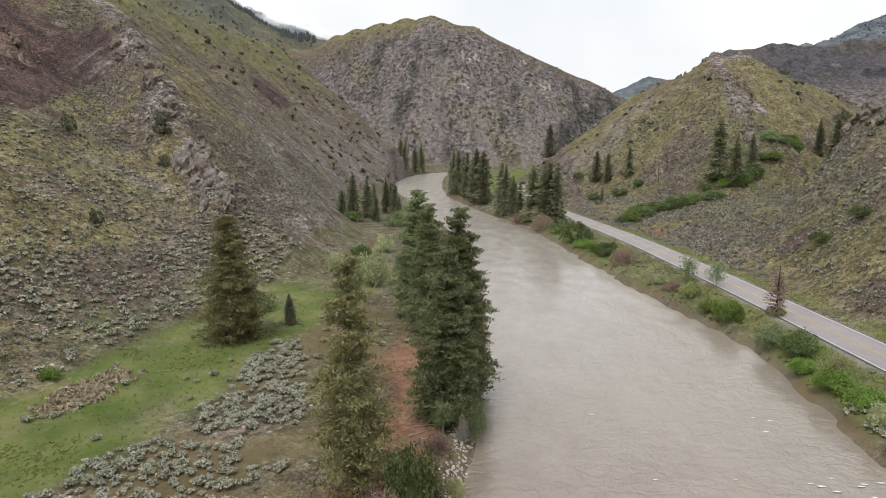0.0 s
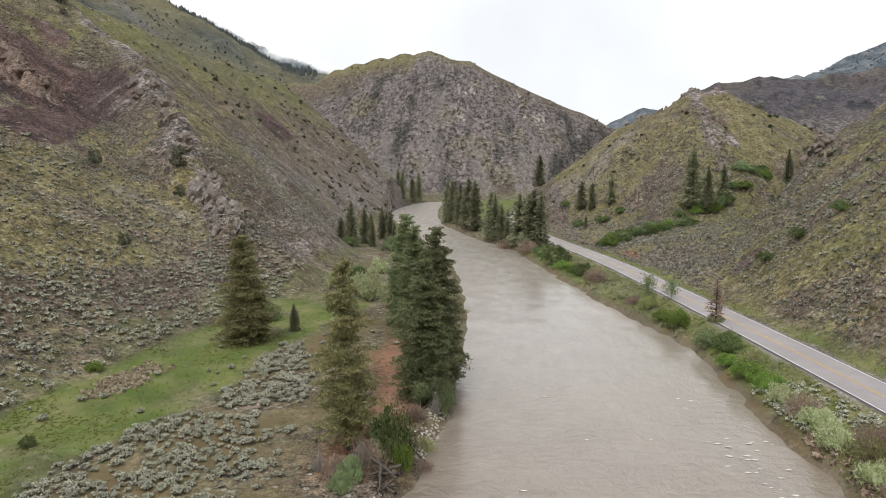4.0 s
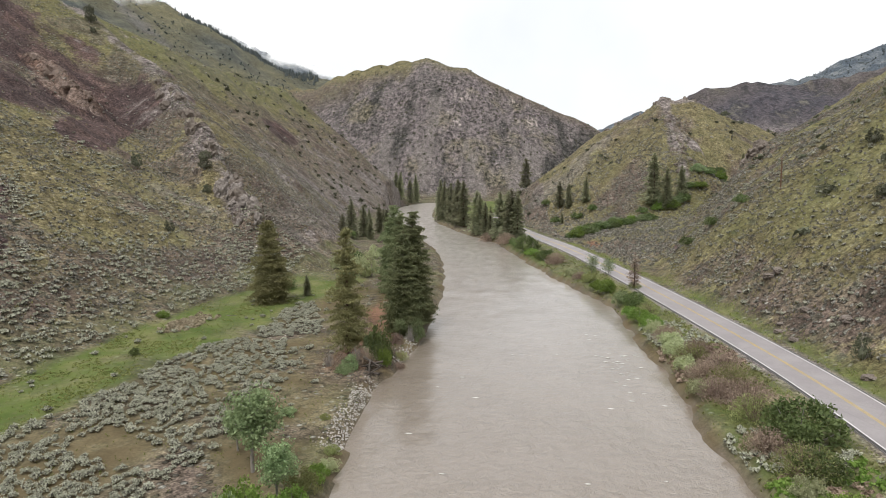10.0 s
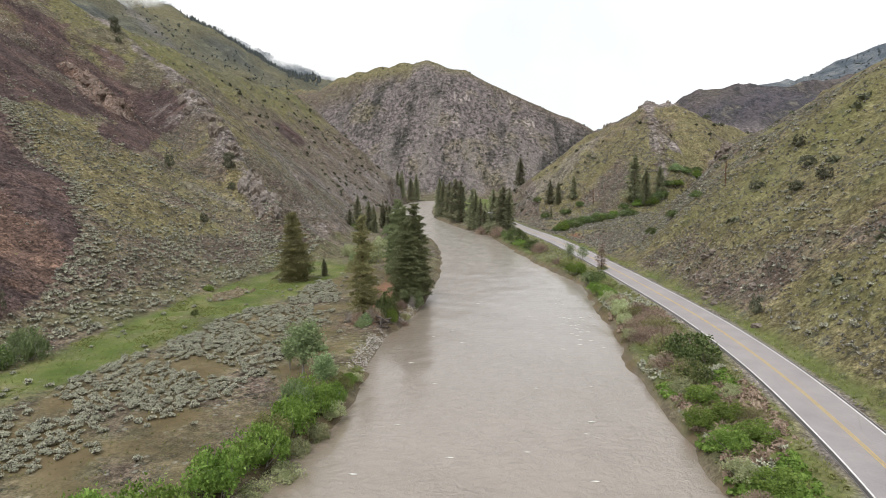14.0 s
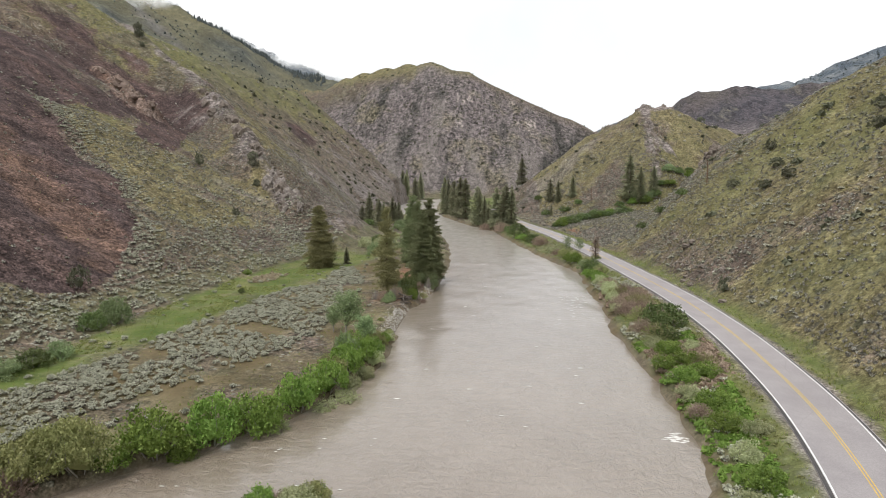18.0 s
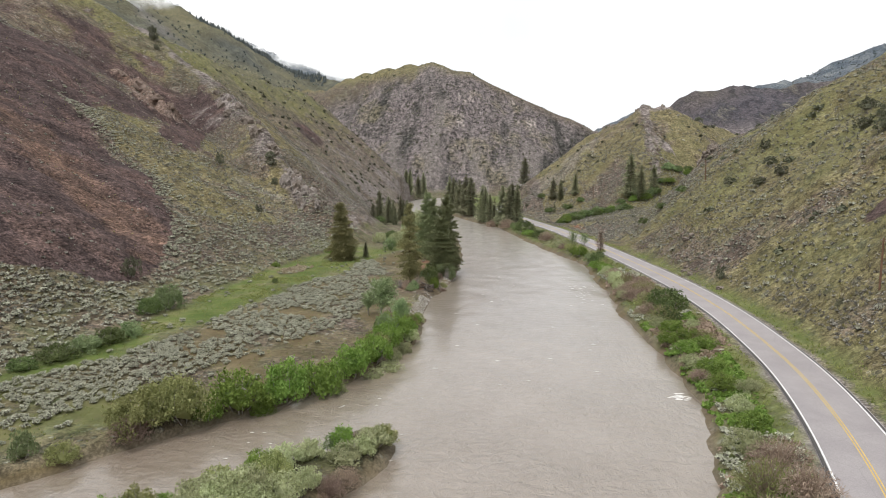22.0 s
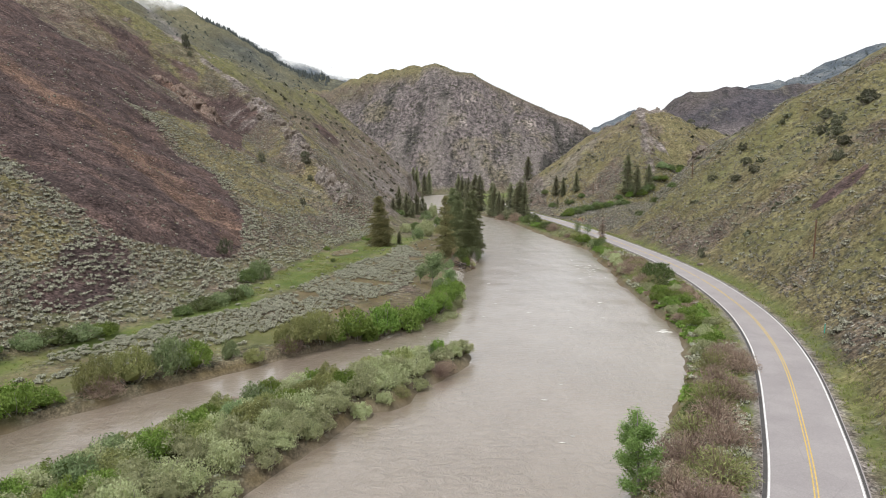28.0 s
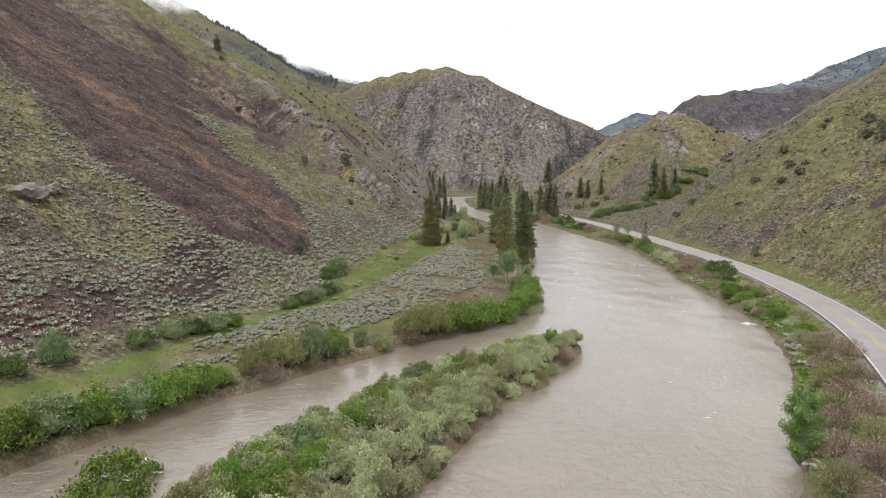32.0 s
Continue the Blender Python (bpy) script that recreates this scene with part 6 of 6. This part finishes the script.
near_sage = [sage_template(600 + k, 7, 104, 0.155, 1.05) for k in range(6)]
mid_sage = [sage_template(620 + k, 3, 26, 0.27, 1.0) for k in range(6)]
weeds = [clump_template(630 + k, 34, 0.50, 0.85) for k in range(4)]
mounds = [tussock_template(640 + k, 8, 0.62, 0.9) for k in range(8)]
blades = [blade_template(660 + k, 6, 1.0) for k in range(3)]

# sagebrush field on the western flat
x, y = rows_of(1.12, -80, -22, -75, 100)
band_l = meadow_edges(y)[1]
band_r = np.interp(y, [-75, -67, -50, -36, -20, 0, 25, 40, 57, 78], [-66, -60, -48, -42, -33, -26.5, -27, -28, -31, -40])
core = step01(x - band_l, -1, 2) * step01(band_r - x, -1, 2) * step01(-y, -80, -72)
thick = core * (0.85 + 2.2 * fractal(x, y, 7, 3, 81)) + 0.02 * (y > -75)
keep = (sr.random(len(x)) < thick * 1.3) & (x < bank_x(LEFT_BANK, y) - 3) & (x > bank_x(TOE, y) - 2)
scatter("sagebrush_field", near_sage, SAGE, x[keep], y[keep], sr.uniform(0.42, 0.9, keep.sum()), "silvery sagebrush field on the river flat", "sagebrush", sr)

# along the toe of the western slope and up the slope
x, y = rows_of(1.3, -175, -52, -120, 135)
rise = meadow_edges(y)[0] - x
first, last = fan_edges(x)
thick = step01(rise, 0, 2.5) * (1.0 - 0.8 * step01(rise, 14 + 12 * step01(-y, 5, 30), 30 + 14 * step01(-y, 5, 30))) * (0.75 + 1.3 * fractal(x, y, 9, 3, 82))
rim = step01(np.abs(y - last - 5), 8, 3) * (x > -165) + step01(np.abs(y - first + 7), 11, 4) * (x > -150)
thick = np.maximum(thick, rim * step01(rise, 0, 3) * (0.8 + 1.2 * fractal(x, y, 6, 3, 99)))
clear = (y > first + 2) & (y < last - 1) & (x < -78)
keep = (sr.random(len(x)) < thick * 0.95) & ~clear
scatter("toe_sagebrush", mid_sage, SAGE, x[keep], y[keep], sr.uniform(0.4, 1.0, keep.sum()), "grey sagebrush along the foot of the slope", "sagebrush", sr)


def hillside_keep(x, y, density, seed):
    z, above = land(x, y)
    zn, a, b = cover_layers(x, y, z, above)
    lump = fractal(x, y, 16, 4, seed)
    return (sr.random(len(x)) < density * (0.62 + 1.5 * lump) * (1 - 0.93 * step01(a[:, 0], 0.35, 0.6)) * (1.2 - 0.6 * zn[:, 0])) & (above > 0.6)


x, y = rows_of(1.22, -240, -66, -130, 290)
keep = hillside_keep(x, y, 1.0, 83)
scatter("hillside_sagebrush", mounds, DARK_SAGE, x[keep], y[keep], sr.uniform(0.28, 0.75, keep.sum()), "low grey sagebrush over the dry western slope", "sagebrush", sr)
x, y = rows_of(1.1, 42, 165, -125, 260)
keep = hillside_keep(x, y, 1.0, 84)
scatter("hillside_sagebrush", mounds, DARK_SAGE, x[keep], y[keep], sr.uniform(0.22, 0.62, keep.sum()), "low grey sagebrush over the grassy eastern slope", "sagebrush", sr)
x, y = spread(5200, 44, 120, -130, 140)
keep = hillside_keep(x, y, 0.42, 85) | ((np.hypot(x - 48, y + 62) < 12) & (x > np.interp(y, ry, rx) + 12) & (sr.random(len(x)) < 0.9))
scatter("slope_sagebrush", mid_sage, SAGE, x[keep], y[keep], sr.uniform(0.45, 1.0, keep.sum()), "large grey sagebrush above the road", "sagebrush", sr)
x, y = spread(9500, 16, 110, 128, 320)
z, above = land(x, y)
vr, _ = along(ROAD_MID[::3], x, y)
keep = (vr > 7) & (x > np.interp(y, ry, rx)) & (sr.random(len(x)) < 0.62 + 1.2 * fractal(x, y, 12, 3, 89))
scatter("bench_sagebrush", mounds, DARK_SAGE, x[keep], y[keep], sr.uniform(0.4, 0.95, keep.sum()), "grey sagebrush on the bench above the road", "sagebrush", sr)
x, y = spread(15000, -330, 330, 290, 900)
keep = hillside_keep(x, y, 0.55, 86)
scatter("far_brush", mounds, DARK_SAGE, x[keep], y[keep], sr.uniform(0.5, 1.5, keep.sum()), "grey brush on the distant slopes", "sagebrush", sr)
x, y = spread(7000, -420, 330, 300, 930)
keep = hillside_keep(x, y, 0.6, 87)
scatter("far_junipers", [clump_template(680 + k, 18, 0.85, 1.2) for k in range(3)], JUNIPER, x[keep], y[keep], sr.uniform(0.6, 1.8, keep.sum()), "dark junipers scattered over the distant hill", "junipers", sr)
x, y = spread(420, 60, 190, 0, 240)
keep = hillside_keep(x, y, 0.4, 88)
scatter("slope_shrubs", weeds, JUNIPER, x[keep], y[keep], sr.uniform(0.8, 1.9, keep.sum()), "dull olive shrubs on the eastern slope", "shrubs", sr)

# bunchgrass on both slopes
for x0, x1, n, seed in ((-235, -66, 26000, 91), (46, 150, 26000, 92)):
    x, y = spread(n, x0, x1, -130, 240)
    keep = hillside_keep(x, y, 0.8, seed)
    scatter("bunchgrass", blades, TUFT, x[keep], y[keep], sr.uniform(0.25, 0.55, keep.sum()), "dry yellow-green bunchgrass on the slope", "grass", sr)

# meadow grass and weeds on the flats and verges
MEADOW = leaf_material("meadow_grass", [(0.0, (0.165, 0.205, 0.060)), (0.5, (0.255, 0.290, 0.095)), (1.0, (0.390, 0.385, 0.165))], 0.45)
x, y = spread(52000, -82, 46, -125, 130)
z, above = land(x, y)
zn, a, b = cover_layers(x, y, z, above)
vr, _ = along(ROAD_MID[::3], x, y)
keep = (sr.random(len(x)) < 0.08 + 0.6 * a[:, 1]) & (z > 0.5) & (above < 2.0) & (vr > 4.8)
scatter("meadow_grass", blades, MEADOW, x[keep], y[keep], sr.uniform(0.12, 0.28, keep.sum()), "green meadow grass and weeds on the river flat", "grass", sr)
x, y = spread(7000, -66, -42, -20, 82)
keep = (x > meadow_edges(y)[0]) & (x < meadow_edges(y)[1] - 1) & (fractal(x, y, 9, 3, 95) > 0.05)
scatter("lush_weeds", weeds, MEADOW, x[keep], y[keep], sr.uniform(0.15, 0.34, keep.sum()), "lush green weeds in the damp meadow strip", "plants", sr, flat=0.7)
x, y = -57.5 + sr.normal(0, 1.6, 160), 55 + sr.normal(0, 3.0, 160)
scatter("dead_brush", weeds, STRAW, x, y, sr.uniform(0.35, 0.8, 160), "pale dead brush in the meadow", "brush", sr)
x, y = spread(5200, 12, 47, -112, 175)
d = x - bank_x(RIGHT_BANK, y)
vr, _ = along(ROAD_MID[::3], x, y)
keep = (d > 0.5) & (vr > 5.0) & (x < np.interp(y, ry, rx)) & (sr.random(len(x)) < 0.6)
scatter("bank_weeds", weeds, OLIVE, x[keep], y[keep], sr.uniform(0.18, 0.5, keep.sum()), "low green weeds between river and road", "plants", sr, flat=0.8)

# thick growth on the strip between river and road
x, y = rows_of(0.72, 2, 46, -112, 60)
d = x - bank_x(RIGHT_BANK, y)
vr, _ = along(ROAD_MID[::3], x, y)
strip = (d > 0.6) & (x < np.interp(y, ry, rx)) & (vr > 5.2)
patch, tangle = fractal(x, y, 9, 3, 111), fractal(x, y, 7, 3, 112)
keep = strip & (patch > 0.04) & (vr > 6.6) & (y < 2) & (y > -75)
scatter("nettles", weeds, WILLOW, x[keep], y[keep], sr.uniform(0.35, 0.75, keep.sum()), "bright green nettles and young willow shoots on the bank", "plants", sr)
keep = strip & (patch <= 0.04) & (tangle > 0.02) & (sr.random(len(x)) < 0.55)
scatter("bank_sagebrush", mid_sage, SAGE, x[keep], y[keep], sr.uniform(0.35, 0.8, keep.sum()), "blue-grey sagebrush between river and road", "sagebrush", sr)
keep = strip & (patch <= 0.06) & (tangle <= 0.02) & (sr.random(len(x)) < 0.7)
scatter("dead_weeds", weeds, BROWN_TWIGS, x[keep], y[keep], sr.uniform(0.35, 0.7, keep.sum()), "brown dead weeds and twigs on the bank", "brush", sr)
x, y = spread(26000, 0, 60, -120, 190)
vr, _ = along(ROAD_MID[::3], x, y)
keep = (vr > 4.6) & (vr < 7.6 + 3 * fractal(x, y, 10, 2, 113)) & (x > bank_x(RIGHT_BANK, y) + 1)
scatter("verge_grass", blades, MEADOW, x[keep], y[keep], sr.uniform(0.18, 0.42, keep.sum()), "yellow-green grass along the road's verge", "grass", sr)

# ---------------------------------------------------------------- woods and cloud on the far range
x, y = spread(9000, -1000, -300, 900, 1350)
crest_gap = crest_height(*RIDGES["fog_range"], x, y)
top_line = np.interp(x, [r[0] for r in RIDGES["fog_range"][0]], [r[2] for r in RIDGES["fog_range"][0]])
keep = (sr.random(len(x)) < 0.008 + 0.20 * np.clip(fractal(x, y, 130, 4, 97), 0, 1) + 0.10 * step01(top_line - crest_gap, 95, 50) * (0.5 + 1.5 * fractal(x, y, 60, 3, 98))) & (top_line - crest_gap > 6) & (x < -330)
scatter("far_woods", [clump_template(700 + k, 18, 1.0, 2.6, 0.8) for k in range(3)], HAZY_NEEDLES, x[keep], y[keep], sr.uniform(1.0, 2.0, keep.sum()), "dark conifer woods on the cloud-topped range", "woods", sr)
crest_row = np.array(RIDGES["fog_range"][0])
x = np.concatenate([sr.uniform(-650, -395, 260), sr.normal(-540, 40, 120)])
y = np.interp(x, crest_row[:, 0], crest_row[:, 1]) - np.abs(sr.normal(0, 16, len(x)))
cone = np.array([[math.cos(k * 1.05) * 0.24, math.sin(k * 1.05) * 0.24, 0.0] for k in range(6)] + [[0, 0, 1.0]]), np.array([[k, (k + 1) % 6, 6] for k in range(6)])
scatter("ridge_pines", [cone], HAZY_NEEDLES, x, y, sr.uniform(6, 13, len(x)), "dark pines along the crest of the cloudy range", "woods", sr)
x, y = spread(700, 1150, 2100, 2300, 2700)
scatter("far_woods", [clump_template(710 + k, 20, 0.9, 2.2, 0.9) for k in range(3)], HAZY_NEEDLES, x, y, sr.uniform(1.6, 3.2, len(x)), "conifer woods on the distant range, tinted blue for haze", "woods", sr)


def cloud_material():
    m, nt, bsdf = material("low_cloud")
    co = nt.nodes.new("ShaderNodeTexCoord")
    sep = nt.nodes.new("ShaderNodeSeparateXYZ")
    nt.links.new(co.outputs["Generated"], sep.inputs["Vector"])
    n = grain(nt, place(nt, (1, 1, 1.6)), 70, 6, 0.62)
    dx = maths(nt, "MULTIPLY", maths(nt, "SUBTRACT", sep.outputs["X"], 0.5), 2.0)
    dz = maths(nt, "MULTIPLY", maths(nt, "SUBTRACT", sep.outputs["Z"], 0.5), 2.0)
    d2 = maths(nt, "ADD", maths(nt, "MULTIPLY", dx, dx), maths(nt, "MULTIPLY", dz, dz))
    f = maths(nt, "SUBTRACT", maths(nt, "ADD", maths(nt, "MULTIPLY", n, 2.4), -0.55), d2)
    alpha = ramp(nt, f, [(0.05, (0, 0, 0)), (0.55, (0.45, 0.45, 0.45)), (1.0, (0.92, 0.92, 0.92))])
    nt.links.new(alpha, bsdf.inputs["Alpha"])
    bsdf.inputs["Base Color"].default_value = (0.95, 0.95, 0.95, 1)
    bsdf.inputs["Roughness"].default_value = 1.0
    # the sheets glow by themselves, in place of sky light scattered in cloud
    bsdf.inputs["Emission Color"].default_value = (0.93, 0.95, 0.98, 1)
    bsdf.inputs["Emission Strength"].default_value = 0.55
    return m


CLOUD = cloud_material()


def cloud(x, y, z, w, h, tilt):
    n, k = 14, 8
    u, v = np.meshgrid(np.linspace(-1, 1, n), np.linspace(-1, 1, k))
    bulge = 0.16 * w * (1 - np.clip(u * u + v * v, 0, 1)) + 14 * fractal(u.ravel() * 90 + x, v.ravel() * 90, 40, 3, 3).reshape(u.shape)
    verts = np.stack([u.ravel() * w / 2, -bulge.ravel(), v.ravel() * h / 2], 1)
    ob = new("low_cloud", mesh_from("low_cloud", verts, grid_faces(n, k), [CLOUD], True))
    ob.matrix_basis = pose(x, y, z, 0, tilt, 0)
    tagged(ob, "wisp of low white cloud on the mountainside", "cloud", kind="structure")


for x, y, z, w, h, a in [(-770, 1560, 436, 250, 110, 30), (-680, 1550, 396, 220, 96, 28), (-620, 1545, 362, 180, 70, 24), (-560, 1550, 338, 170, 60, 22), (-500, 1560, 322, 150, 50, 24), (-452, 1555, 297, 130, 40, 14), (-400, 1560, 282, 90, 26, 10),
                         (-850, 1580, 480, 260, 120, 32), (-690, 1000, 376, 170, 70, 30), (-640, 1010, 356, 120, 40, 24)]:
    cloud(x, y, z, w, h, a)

# ---------------------------------------------------------------- white water
FOAM = plain_material("foam", (0.62, 0.60, 0.56), (0.86, 0.85, 0.83), 0.3, 0.5, 0.4, 0.05)
fr = np.random.default_rng(61)
x = np.concatenate([26.4 + fr.normal(0, 0.7, 46), 22.5 + fr.normal(0, 1.8, 34), fr.uniform(-8, 27, 40), -60.5 + fr.normal(0, 1.4, 40), fr.uniform(-34, -8, 60)])
y = np.concatenate([-36.0 + fr.normal(0, 0.6, 46), 38 + fr.normal(0, 5.0, 34), fr.uniform(-110, 80, 40), -103 + fr.normal(0, 1.2, 40), fr.uniform(-58, -32, 60)])
keep = (x > bank_x(LEFT_BANK, y) + 2) & (x < bank_x(RIGHT_BANK, y) - 0.5)
x, y = x[keep], y[keep]
s = fr.uniform(0.08, 0.26, len(x)) * np.where(np.hypot(x - 26.4, y + 36) < 3, 1.35, 1.0) * np.where(x < -55, 2.0, np.where(x < -8, 0.6, 1.0))
tv, tf = mound_template(720, 0.16)
tv = tv * [1.9, 0.6, 1]
verts = np.concatenate([tv * k + [a, b, 0.02] for a, b, k in zip(x, y, s)])
faces = np.concatenate([tf + i * len(tv) for i in range(len(x))])
tagged(new("foam_flecks", mesh_from("foam_flecks", verts, faces, [FOAM], True)), "white flecks of foam on the river", "foam", kind="stuff")
